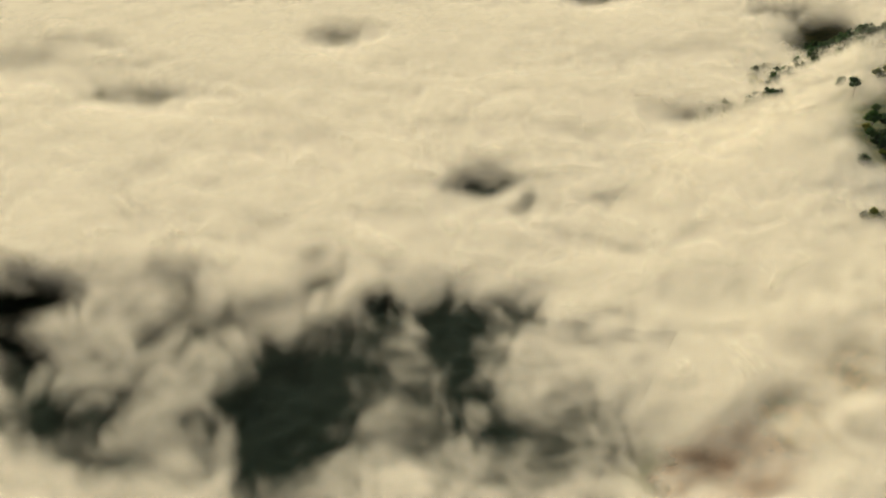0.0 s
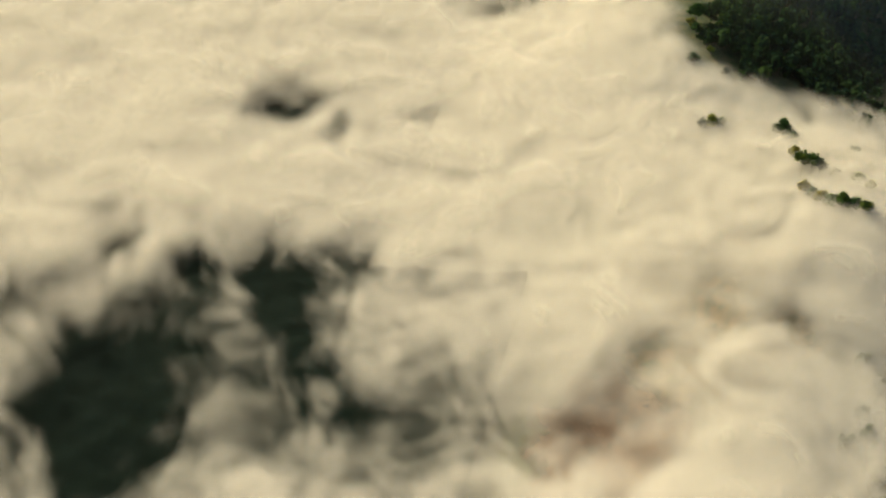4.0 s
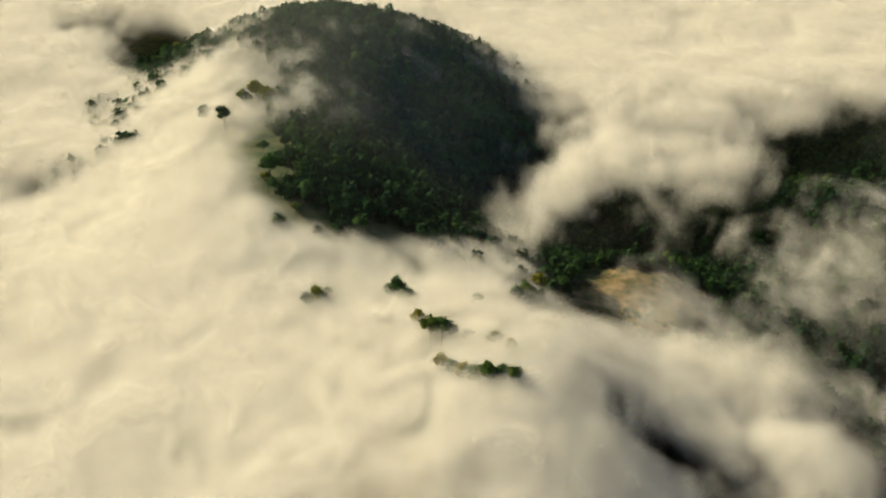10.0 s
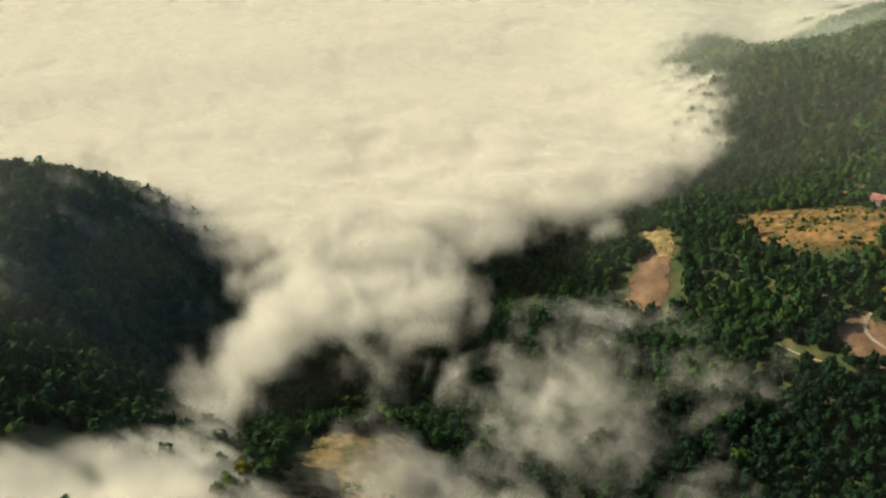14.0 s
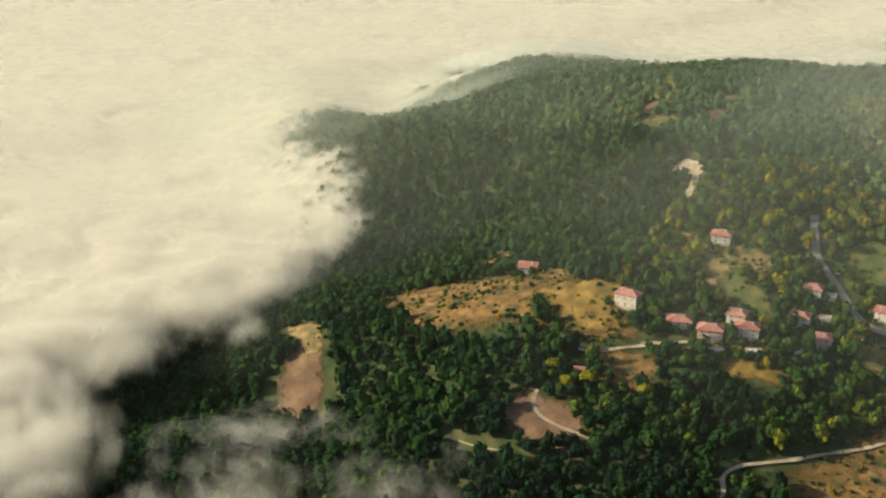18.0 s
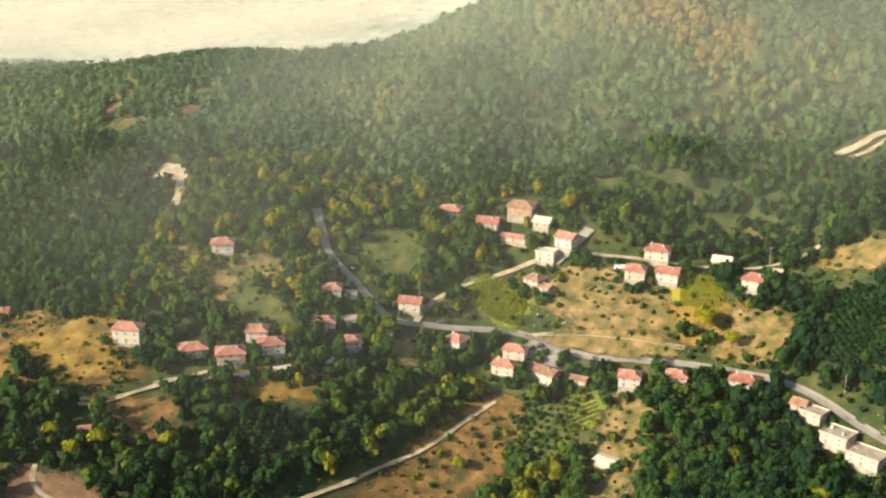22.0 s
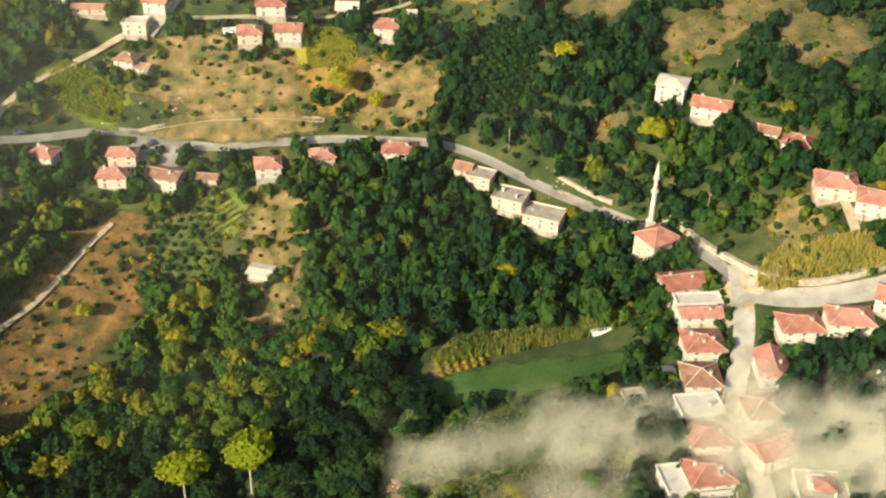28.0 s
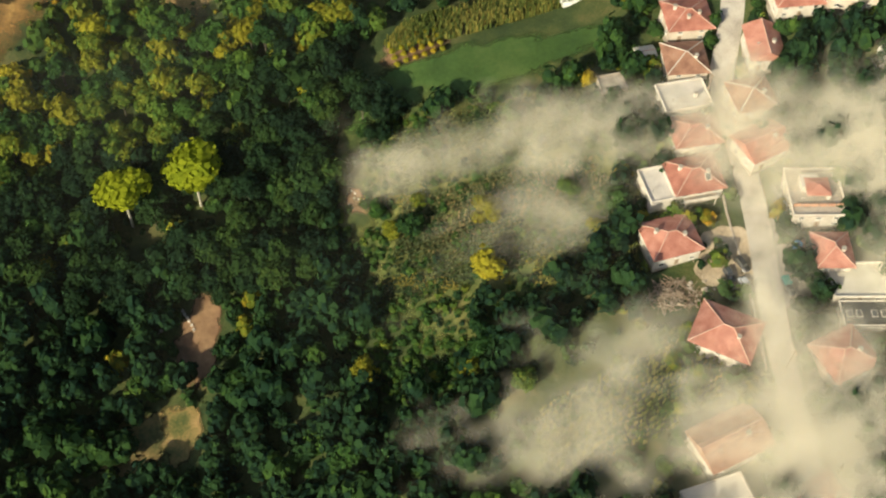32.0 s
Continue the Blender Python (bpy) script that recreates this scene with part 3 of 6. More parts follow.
# ---- mist ----
def mist_material(name, top, colour=(0.96, 0.92, 0.79, 1), lo=-0.35, hi=1.1, coarse=1.7, fine=1.7, grain=1.0, along=1.0, puffs=0.16):
    """Thin white vapour: part of the light goes through, the rest is spread evenly up and down; uneven at two scales and torn by height."""
    m, n, l, b = node_material(name)
    n.remove(b)
    at = n.new("ShaderNodeAttribute")
    at.attribute_name = "thickness"
    geo = n.new("ShaderNodeNewGeometry")
    acc = at.outputs["Fac"]
    for scale, detail, weight, rise, twist in ((0.010, 4.0, coarse, 0.5, 0.8), (0.030, 8.0, fine, 0.7, 1.2)):
        drawn = n.new("ShaderNodeVectorMath")
        drawn.operation, drawn.inputs[1].default_value = "MULTIPLY", (along, 1, rise)
        l.new(geo.outputs["Position"], drawn.inputs[0])
        t = n.new("ShaderNodeTexNoise")
        t.inputs["Scale"].default_value, t.inputs["Detail"].default_value, t.inputs["Distortion"].default_value = scale * grain, detail, twist
        t.inputs["Roughness"].default_value = 0.58
        l.new(drawn.outputs[0], t.inputs["Vector"])
        f, a = n.new("ShaderNodeMath"), n.new("ShaderNodeMath")
        f.operation, f.inputs[1].default_value, f.inputs[2].default_value = "MULTIPLY_ADD", weight, -0.5 * weight
        l.new(t.outputs["Fac"], f.inputs[0])
        l.new(acc, a.inputs[0]), l.new(f.outputs[0], a.inputs[1])
        acc = a.outputs[0]
    r = n.new("ShaderNodeMapRange")
    r.interpolation_type = "SMOOTHSTEP"
    r.inputs["From Min"].default_value, r.inputs["From Max"].default_value, r.inputs["To Max"].default_value = lo, hi, top
    l.new(acc, r.inputs["Value"])
    d, tl, tp = n.new("ShaderNodeBsdfDiffuse"), n.new("ShaderNodeBsdfTranslucent"), n.new("ShaderNodeBsdfTransparent")
    d.inputs[0].default_value = tl.inputs[0].default_value = colour
    if puffs:
        soft = n.new("ShaderNodeTexNoise")
        soft.inputs["Scale"].default_value, soft.inputs["Detail"].default_value = 0.03 * grain, 2.0
        l.new(geo.outputs["Position"], soft.inputs["Vector"])
        bp = n.new("ShaderNodeBump")
        bp.inputs["Strength"].default_value, bp.inputs["Distance"].default_value = puffs, 10.0
        l.new(soft.outputs["Fac"], bp.inputs["Height"])
        even = n.new("ShaderNodeVectorMath")
        even.operation, even.inputs[1].default_value = "ADD", (0.55, 0.5, 1.1)
        unit = n.new("ShaderNodeVectorMath")
        unit.operation = "NORMALIZE"
        l.new(bp.outputs[0], even.inputs[0]), l.new(even.outputs[0], unit.inputs[0])
        l.new(unit.outputs[0], d.inputs["Normal"]), l.new(unit.outputs[0], tl.inputs["Normal"])
    mx, out = n.new("ShaderNodeMixShader"), n.new("ShaderNodeMixShader")
    mx.inputs[0].default_value = 0.5
    l.new(d.outputs[0], mx.inputs[1]), l.new(tl.outputs[0], mx.inputs[2])
    l.new(r.outputs[0], out.inputs[0]), l.new(tp.outputs[0], out.inputs[1]), l.new(mx.outputs[0], out.inputs[2])
    l.new(out.outputs[0], n["Material Output"].inputs[0])
    return m


def step01(v, a, b):
    t = np.clip((v - a) / (b - a), 0, 1)
    return t * t * (3 - 2 * t)


def blob(x, y, cx, cy, rx, ry, turn=0.0, ragged=0.0):
    """A soft oval of strength 1; ragged: how far, in metres, its outline is torn."""
    if ragged:
        x, y = x + ragged * (wave(x, y, 9, 3.0) + 0.6 * wave(x, y, 4, 7.0)), y + ragged * (wave(x, y, 8, 5.0) + 0.6 * wave(x, y, 4, 1.0))
    c, s = math.cos(radians(turn)), math.sin(radians(turn))
    a, b = (x - cx) * c + (y - cy) * s, (y - cy) * c - (x - cx) * s
    return np.exp(-((a / rx) ** 2 + (b / ry) ** 2))


# loose banks of mist, and the clear gaps in the great one: x, y, half-sizes, turn, strength
BANKS = [(345, 185, 100, 70, -30, 0.5), (235, 285, 85, 55, -25, 0.86), (420, 150, 70, 45, -40, 0.45), (470, 215, 90, 50, -40, 0.82), (300, 290, 65, 34, -25, 0.84), (440, 130, 50, 20, 60, 0.5)]
GAPS = [(550, 362, 85, 70, 0, 1.5), (610, 400, 60, 45, 0, 0.8), (400, 300, 55, 18, -32, 1.15), (352, 286, 48, 32, -45, 0.7), (318, 322, 36, 24, -20, 0.3), (440, 402, 62, 50, 0, 1.5), (435, 90, 52, 52, 0, 1.0),
        (104, 644, 56, 22, 35, 0.8), (188, 604, 40, 12, 25, 0.85), (358, 663, 26, 24, 24, 0.75), (329, 614, 13, 9, 21, 0.5), (219, 694, 21, 12, 32, 0.55), (210, 577, 17, 12, 21, 0.5), (152, 828, 36, 24, 47, 0.75), (111, 807, 50, 15, 49, 0.6), (69, 725, 38, 33, 46, 0.42),
        (185, 748, 58, 12, 39, 0.3), (180, 637, 43, 16, 29, 0.3), (437, 974, 49, 40, 40, 0.5), (627, 912, 51, 35, 30, 0.5), (822, 743, 49, 39, 18, 0.5), (492, 1111, 103, 76, 44, 0.4), (189, 434, 26, 24, 5, 0.24), (506, 561, 40, 35, 12, 0.3),
        (746, 519, 73, 30, 7, 0.9), (802, 575, 36, 32, 10, 0.5), (177, 403, 10, 13, -8, 0.35), (115, 458, 11, 19, 1, 0.35), (114, 583, 18, 7, 24, 0.5), (200, 654, 17, 15, 28, 0.3), (111, 549, 11, 12, 19, 0.4),
        (187, 320, 28, 17, -23, 0.3), (203, 432, 14, 15, -5, 0.12), (495, 561, 42, 23, 9, 0.22), (329, 293, 14, 21, -21, 0.7), (214, 328, 10, 10, -22, 0.35), (206, 297, 19, 19, -27, 0.3), (252, 245, 24, 14, -31, 0.3),
        (342, 581, 11, 15, 15, 0.3), (237, 490, 19, 25, 5, 0.2), (212, 424, 17, 20, -6, 0.12), (507, 223, 21, 21, -21, 0.2), (693, 506, 49, 12, 3, 0.8), (643, 475, 17, 13, 1, 0.8), (425, 436, 60, 30, 0, 0.22), (310, 410, 70, 50, 0, 0.13)]
# the edge of the great bank: the least y by x, and the least x by y
EDGE_X, EDGE_Y = (-600, 150, 200, 300, 400, 480, 540, 600, 700, 800, 1000, 3000), (290, 285, 272, 245, 215, 175, 115, 40, -90, -170, -250, -600)
SIDE_Y, SIDE_X = (-2000, -900, -600, -420, -330, -227, -150, -99, -63, -18, 51, 104, 152), (200, 220, 260, 430, 610, 774, 705, 592, 552, 530, 514, 506, 482)


def mist_amount(x, y):
    wob = 26 * wave(x, y, 55, 1.0) + 12 * wave(x, y, 19, 2.0)
    d = np.maximum(step01(y + wob - np.interp(x, EDGE_X, EDGE_Y), -35, 75), step01(x + wob - np.interp(y, SIDE_Y, SIDE_X), -40, 80) * (y < 160))
    for cx, cy, rx, ry, turn, s in BANKS:
        d = np.maximum(d, s * blob(x, y, cx, cy, rx, ry, turn))
    for cx, cy, rx, ry, turn, s in GAPS:
        d = d - s * blob(x, y, cx, cy, rx, ry, turn, 7.0)
    d = d * (1 - 0.40 * blob(x, y, 100, 670, 120, 130)) * (1 - 0.24 * blob(x, y, 120, 470, 100, 75)) * (1 - 0.17 * blob(x, y, 105, 570, 75, 60)) * (1 - 0.09 * blob(x, y, 65, 690, 60, 90))
    return 1.8 * d - 1.0 + 0.4 * step01(np.hypot(x - 250, y - 350), 430, 720) * step01(d, 0.5, 0.95)


def mist_top(x, y):
    g = ground(x, y)
    out = step01(np.hypot(x - 250, y - 350), 480, 800)
    sea = 8.0 + 3 * wave(x, y, 80, 4.0) * (1 - 0.85 * out) + 12 * step01(x, 850, 960)
    low = g + 9.0 + 1.5 * wave(x, y, 30, 6.0)
    puff = 1 - np.abs(wave(x, y, 26, 5.0)) - np.abs(wave(x, y, 15, 9.0)) * 0.6
    near = 1 - np.maximum(step01(-y, 400, 520), step01(x, 860, 960))
    return near * np.logaddexp(sea / 5, low / 5) * 5 + (1 - near) * sea + 1.3 * puff * near


MIST = mist_material("mist", 0.30)
LAYERS = 12
for k in range(LAYERS):
    n = 108
    v = np.linspace(-1, 1, n)
    mx, my = np.meshgrid(380 + 640 * v + 2400 * v ** 7, 300 + 640 * v + 2400 * v ** 7)
    g = ground(mx, my)
    top = mist_top(mx, my)
    mz = top - np.minimum(top - g, 16.0) * (k + 0.2 * wave(mx, my, 30, k * 1.3)) / (LAYERS + 0.5) + 0.5
    amount = mist_amount(mx, my) - max(0.0, 0.42 - 0.11 * k)
    faces = grid_faces(n, n)
    keep = amount.ravel()[faces].max(1) > -0.98
    o = new("mist_bank", mesh_of("mist_bank", np.stack([mx, my, mz], -1).reshape(-1, 3), faces[keep], MIST, True, [("thickness", amount.ravel())]))
    tagged(o, "soft cream valley mist with ragged holes", "mist", kind="stuff")

# thinner, wind-torn banks: over the street, over the bare spur, and over the wood beside it
STREET_BANKS = [(92, 42, 30, 17, 0, 0.68), (60, 42, 38, 17, 0, 0.82), (22, 54, 30, 17, 0, 1.0), (-10, 62, 46, 20, 5, 1.12), (60, 106, 34, 20, 0, 0.74), (66, 120, 36, 18, 0, 0.82), (24, 126, 50, 24, 0, 1.15), (28, 106, 16, 15, 0, 0.96),
                (76, 94, 18, 12, 0, 0.66), (98, 110, 18, 14, 0, 0.62), (-14, 92, 26, 30, 0, 0.86), (75, 66, 42, 26, 0, 0.66), (20, 150, 80, 26, 0, 1.1), (112, 24, 12, 7, 20, 0.62), (20, 82, 24, 22, 0, 0.66)]
SPUR_BANKS = [(360, 110, 60, 40, 0, 0.56), (350, 276, 34, 24, -40, 0.68), (318, 296, 34, 22, 0, 0.8), (345, 185, 100, 62, -30, 0.64), (420, 150, 70, 45, -40, 0.6), (345, 105, 45, 32, 0, 0.42), (232, 268, 62, 38, -15, 0.98), (335, 255, 60, 22, -35, 0.55), (255, 205, 60, 50, 0, 0.58), (290, 228, 55, 34, -20, 0.66), (395, 205, 40, 20, -40, 0.76), (440, 120, 50, 20, 60, 0.66), (325, 305, 44, 24, 0, 0.45)]
HILL_WISPS = [(505, 418, 52, 40, 0, 0.54), (565, 440, 44, 28, 0, 0.64), (598, 408, 7, 16, -10, 0.75), (572, 362, 8, 16, 0, 0.8), (513, 426, 30, 14, 0, 0.8), (522, 298, 26, 12, 20, 0.7), (500, 285, 34, 12, 55, 0.95), (640, 470, 30, 14, 0, 0.8), (590, 480, 40, 14, 0, 0.8), (665, 480, 30, 14, 0, 0.8), (520, 390, 16, 10, 0, 0.6), (509, 437, 30, 12, 0, 0.75), (474, 449, 34, 18, 0, 0.72), (525, 425, 26, 12, 0, 0.8), (610, 350, 18, 6, 20, 0.7)]
for x0, x1, y0, y1, step, banks, grain, along, high, top in ((-75, 135, 12, 172, 2.2, STREET_BANKS, 1.8, 0.6, 9.0, 0.25), (170, 520, 60, 360, 4.0, SPUR_BANKS, 1.3, 1.0, 13.0, 0.28), (460, 700, 255, 500, 4.0, HILL_WISPS, 1.7, 1.0, 14.0, 0.30)):
    TORN = mist_material("torn_mist", top, (0.95, 0.89, 0.71, 1) if banks is STREET_BANKS else (0.95, 0.92, 0.80, 1), -0.25, 1.2, 1.9, 1.6, grain, along)
    mx, my = np.meshgrid(np.arange(x0, x1, step), np.arange(y0, y1, step))
    amount = np.full(mx.shape, -0.85)
    for cx, cy, rx, ry, turn, s in banks:
        amount = np.maximum(amount, 1.7 * s * blob(mx, my, cx, cy, 1.08 * rx, 1.12 * ry, turn, 2.5 * step) - 0.85)
    amount -= 1.5 * np.maximum(np.maximum(step01(x0 - mx, -25, -2), step01(mx - x1, -25, -2)), np.maximum(step01(y0 - my, -14, -2), step01(my - y1, -14, -2)))
    faces = grid_faces(mx.shape[1], mx.shape[0])
    keep = amount.ravel()[faces].max(1) > -0.84
    for k in range(6):
        mz = ground(mx, my) + (high + 1.5 * wave(mx, my, 14, 2.0)) * (k + 1 + 0.3 * wave(mx, my, 11, k * 1.7)) / 6 + 0.6
        thick = amount - (0, 0, 0, 0, 0.06, 0.2)[k]
        o = new("mist_wisps", mesh_of("mist_wisps", np.stack([mx, my, mz], -1).reshape(-1, 3), faces[keep], TORN, True, [("thickness", thick.ravel())]))
        tagged(o, "thin torn wisps of cream mist", "mist", kind="stuff")

HAZE = mist_material("thin_haze", 0.10, (0.91, 0.94, 0.80, 1), 0.0, 1.0, 0.2, 0.15, puffs=0.0)
for k in range(3):
    n = 100
    mx, my = np.meshgrid(np.linspace(-500, 1300, n), np.linspace(-1400, 900, n))
    far = np.hypot(mx - 90, my - 260)
    amount = 0.07 + 0.36 * blob(mx, my, 330, -100, 150, 90) + 0.4 * blob(mx, my, 570, 385, 130, 110)
    amount = np.maximum(amount, step01(far, 300, 640) * (1 - 0.62 * step01(mx, 330, 430) * step01(-far, -900, -600)) * (my < 200)) * (1 - step01(my, 480, 560))
    o = new("haze", mesh_of("haze", np.stack([mx, my, ground(mx, my) + 11 + 3 * k + 10 * step01(far, 720, 900)], -1).reshape(-1, 3), grid_faces(n, n), HAZE, True, [("thickness", amount.ravel())]))
    tagged(o, "faint morning haze over the wooded hills", "haze", kind="stuff")

# ---- building blocks ----
def part(name, bm, material, parent, label="", m=None, smooth=False):
    """Links a bmesh as one mesh under a thing or a part."""
    me = bpy.data.meshes.new(name)
    bm.to_mesh(me)
    bm.free()
    if smooth:
        me.polygons.foreach_set("use_smooth", [True] * len(me.polygons))
    return part_of(name, me, material, parent, label, m)


def part_of(name, me, material, parent, label="", m=None):
    if material and not me.materials:
        me.materials.append(material)
    o = new(name, me)
    o.parent = parent
    if m:
        o.matrix_local = m
    return tagged(o, label) if label else o


def block(w, d, h, x=0, y=0, z=0, bevel=0.0, bm=None, taper=1.0):
    """A block standing on z, its middle at x, y."""
    bm = bm or bmesh.new()
    made = bmesh.ops.create_cube(bm, size=1)["verts"]
    for v in made:
        t = taper if v.co.z > 0 else 1.0
        v.co = Vector((v.co.x * w * t + x, v.co.y * d * t + y, (v.co.z + 0.5) * h + z))
    if bevel:
        bmesh.ops.bevel(bm, geom=list({e for v in made for e in v.link_edges}), offset=bevel, segments=1, affect="EDGES")
    return bm


def tube(r0, r1, h, x=0, y=0, z=0, n=10, bm=None):
    bm = bm or bmesh.new()
    bmesh.ops.create_cone(bm, cap_ends=True, segments=n, radius1=r0, radius2=r1, depth=h, matrix=Matrix.Translation((x, y, z + h / 2)))
    return bm


def shell(points, faces):
    bm = bmesh.new()
    vs = [bm.verts.new(p) for p in points]
    for f in faces:
        bm.faces.new([vs[i] for i in f])
    bmesh.ops.recalc_face_normals(bm, faces=bm.faces)
    return bm


def roof_shape(w, d, rise, kind, z, t=0.22):
    """A tiled roof with thick eaves; the ridge runs along the longer side."""
    a, b = w / 2 + 0.62, d / 2 + 0.62
    if kind == "hip":
        r = max(a - b, 0.15)
        top = [(-r, 0), (r, 0)] if a >= b else [(0, -(b - a)), (0, b - a)]
    else:
        top = [(-a, 0), (a, 0)] if w >= d else [(0, -b), (0, b)]
    low = [(-a, -b), (a, -b), (a, b), (-a, b)]
    p = [(x, y, z - 0.12) for x, y in low] + [(x, y, z - 0.12 + t) for x, y in low] + [(x, y, z + rise + t) for x, y in top]
    f = [(3, 2, 1, 0), (0, 1, 5, 4), (1, 2, 6, 5), (2, 3, 7, 6), (3, 0, 4, 7)]
    if top[0][1] == 0 and top[1][1] == 0 and top[0][0] != top[1][0] and (kind == "hip" and a >= b or kind != "hip" and w >= d):
        f += [(4, 5, 9, 8), (6, 7, 8, 9), (7, 4, 8), (5, 6, 9)]
    else:
        f += [(5, 6, 9, 8), (7, 4, 8, 9), (4, 5, 8), (6, 7, 9)]
    return shell(p, f), top


def cap_bar(p, q, r=0.14):
    """A row of ridge tiles from p to q."""
    p, q = Vector(p), Vector(q)
    bm = bmesh.new()
    bmesh.ops.create_cone(bm, cap_ends=True, segments=6, radius1=r, radius2=r, depth=(q - p).length)
    bmesh.ops.transform(bm, matrix=Matrix.Translation((p + q) / 2) @ (q - p).to_track_quat("Z", "Y").to_matrix().to_4x4(), verts=bm.verts)
    return bm


def window_meshes():
    f = block(1.2, 0.10, 0.10, 0, 0, 0)
    block(1.2, 0.10, 0.10, 0, 0, 1.0, bm=f)
    for s in (-0.55, 0, 0.55):
        block(0.1, 0.10, 0.9, s, 0, 0.10, bm=f)
    block(1.4, 0.22, 0.07, 0, 0.05, -0.07, bm=f)
    a = bpy.data.meshes.new("window")
    f.to_mesh(a), f.free(), a.materials.append(FRAME)
    g = block(1.0, 0.04, 0.9, 0, -0.02, 0.10)
    b = bpy.data.meshes.new("pane")
    g.to_mesh(b), g.free(), b.materials.append(PANE)
    return a, b


WINDOW_ME, PANE_ME = window_meshes()
_d = block(0.95, 0.12, 1.72, 0, 0, 0, 0.03)
DOOR_ME = bpy.data.meshes.new("door")
_d.to_mesh(DOOR_ME), _d.free(), DOOR_ME.materials.append(WOOD)
HOUSE_SPOTS, SHRUB_SPOTS = [], []
DISH_TURN = (0, 65, 0)


def house(x, y, rz, w, d, storeys, kind, wall, tiles, label, rise=2.1, chimneys=1, caps=False, balcony=False, windows=True, category="house", high=2.15, sides="nwe", skylights=0, stair_hut=False):
    """A village house: walls down to the sloping ground, roof, chimneys, windows on the seen sides, a door."""
    if y < -40 or x > 200:
        w, d, high, rise = 0.92 * w, 0.92 * d, 0.88 * high, 0.86 * rise
    else:
        w, d, high = 1.06 * w, 1.04 * d, 0.95 * high
    c, s = math.cos(radians(rz)), math.sin(radians(rz))
    ends = [(x + c * i * w / 2 - s * j * d / 2, y + s * i * w / 2 + c * j * d / 2) for i in (-1, 1) for j in (-1, 1)]
    low = float(min(land(px, py) for px, py in ends)) - 0.4
    eave = float(land(x, y)) + storeys * high + 0.3 - low
    HOUSE_SPOTS.append((x, y, max(w, d) / 2 + 1.2))
    top = new("house" if category == "house" else category.replace(" ", "_"))
    top.matrix_world = pose(x, y, low, 0, 0, rz)
    tagged(top, label, category)
    flat = kind == "flat"
    bm = block(w, d, eave, bevel=0.05)
    if kind == "gable":
        a, b, r = w / 2 - 0.02, d / 2 - 0.02, rise * 0.92
        if w >= d:
            for sx in (-1, 1):
                vs = [bm.verts.new(p) for p in ((sx * a, -b, eave - 0.01), (sx * a, b, eave - 0.01), (sx * a, 0, eave + r), (sx * (a - 0.3), -b, eave - 0.01), (sx * (a - 0.3), b, eave - 0.01), (sx * (a - 0.3), 0, eave + r))]
                for f in ((0, 1, 2), (5, 4, 3), (0, 3, 4, 1), (1, 4, 5, 2), (2, 5, 3, 0)):
                    bm.faces.new([vs[i] for i in f])
        else:
            for sy in (-1, 1):
                vs = [bm.verts.new(p) for p in ((-a, sy * b, eave - 0.01), (a, sy * b, eave - 0.01), (0, sy * b, eave + r), (-a, sy * (b - 0.3), eave - 0.01), (a, sy * (b - 0.3), eave - 0.01), (0, sy * (b - 0.3), eave + r))]
                for f in ((0, 1, 2), (5, 4, 3), (0, 3, 4, 1), (1, 4, 5, 2), (2, 5, 3, 0)):
                    bm.faces.new([vs[i] for i in f])
        bmesh.ops.recalc_face_normals(bm, faces=bm.faces)
    part("wall", bm, wall, top)
    part("plinth", block(w + 0.16, d + 0.16, max(0.5, eave - storeys * high - 0.2)), CONCRETE, top)
    if flat:
        roof = part("roof_slab", block(w + 0.7, d + 0.7, 0.28, 0, 0, eave, 0.04), tiles, top)
        for px, py, pw, pd in ((0, d / 2 + 0.22, w + 0.7, 0.18), (0, -d / 2 - 0.22, w + 0.7, 0.18), (w / 2 + 0.22, 0, 0.18, d + 0.2), (-w / 2 - 0.22, 0, 0.18, d + 0.2)):
            part("parapet", block(pw, pd, 0.55, px, py, eave + 0.282), wall, roof)
    else:
        bm, ridge = roof_shape(w, d, rise, kind, eave)
        roof = part("roof", bm, tiles, top)
        part("ridge_cap", cap_bar((*ridge[0], eave + rise + 0.22), (*ridge[1], eave + rise + 0.24)), WHITE if caps else CAP, roof)
        if kind == "hip":
            for i, (ex, ey) in enumerate(((-1, -1), (1, -1), (1, 1), (-1, 1))):
                e = ridge[0] if (ex < 0 if w >= d else ey < 0) else ridge[1]
                part("hip_cap", cap_bar((*e, eave + rise + 0.22), (ex * (w / 2 + 0.57), ey * (d / 2 + 0.57), eave + 0.12)), WHITE if caps else CAP, roof)
    for i in range(chimneys):
        cx, cy = (-0.22, 0.3, 0.05)[i % 3] * w, (0.14, -0.12, 0.24)[i % 3] * d
        zc = eave + (0.2 if flat else rise * (1 - abs(cy) / (d / 2)) * 0.6)
        ch = part("chimney", block(0.7, 0.7, 1.5, cx, cy, zc, 0.04), WHITE, top)
        part("cap", block(0.95, 0.95, 0.14, cx, cy, zc + 1.5), CONCRETE, ch)
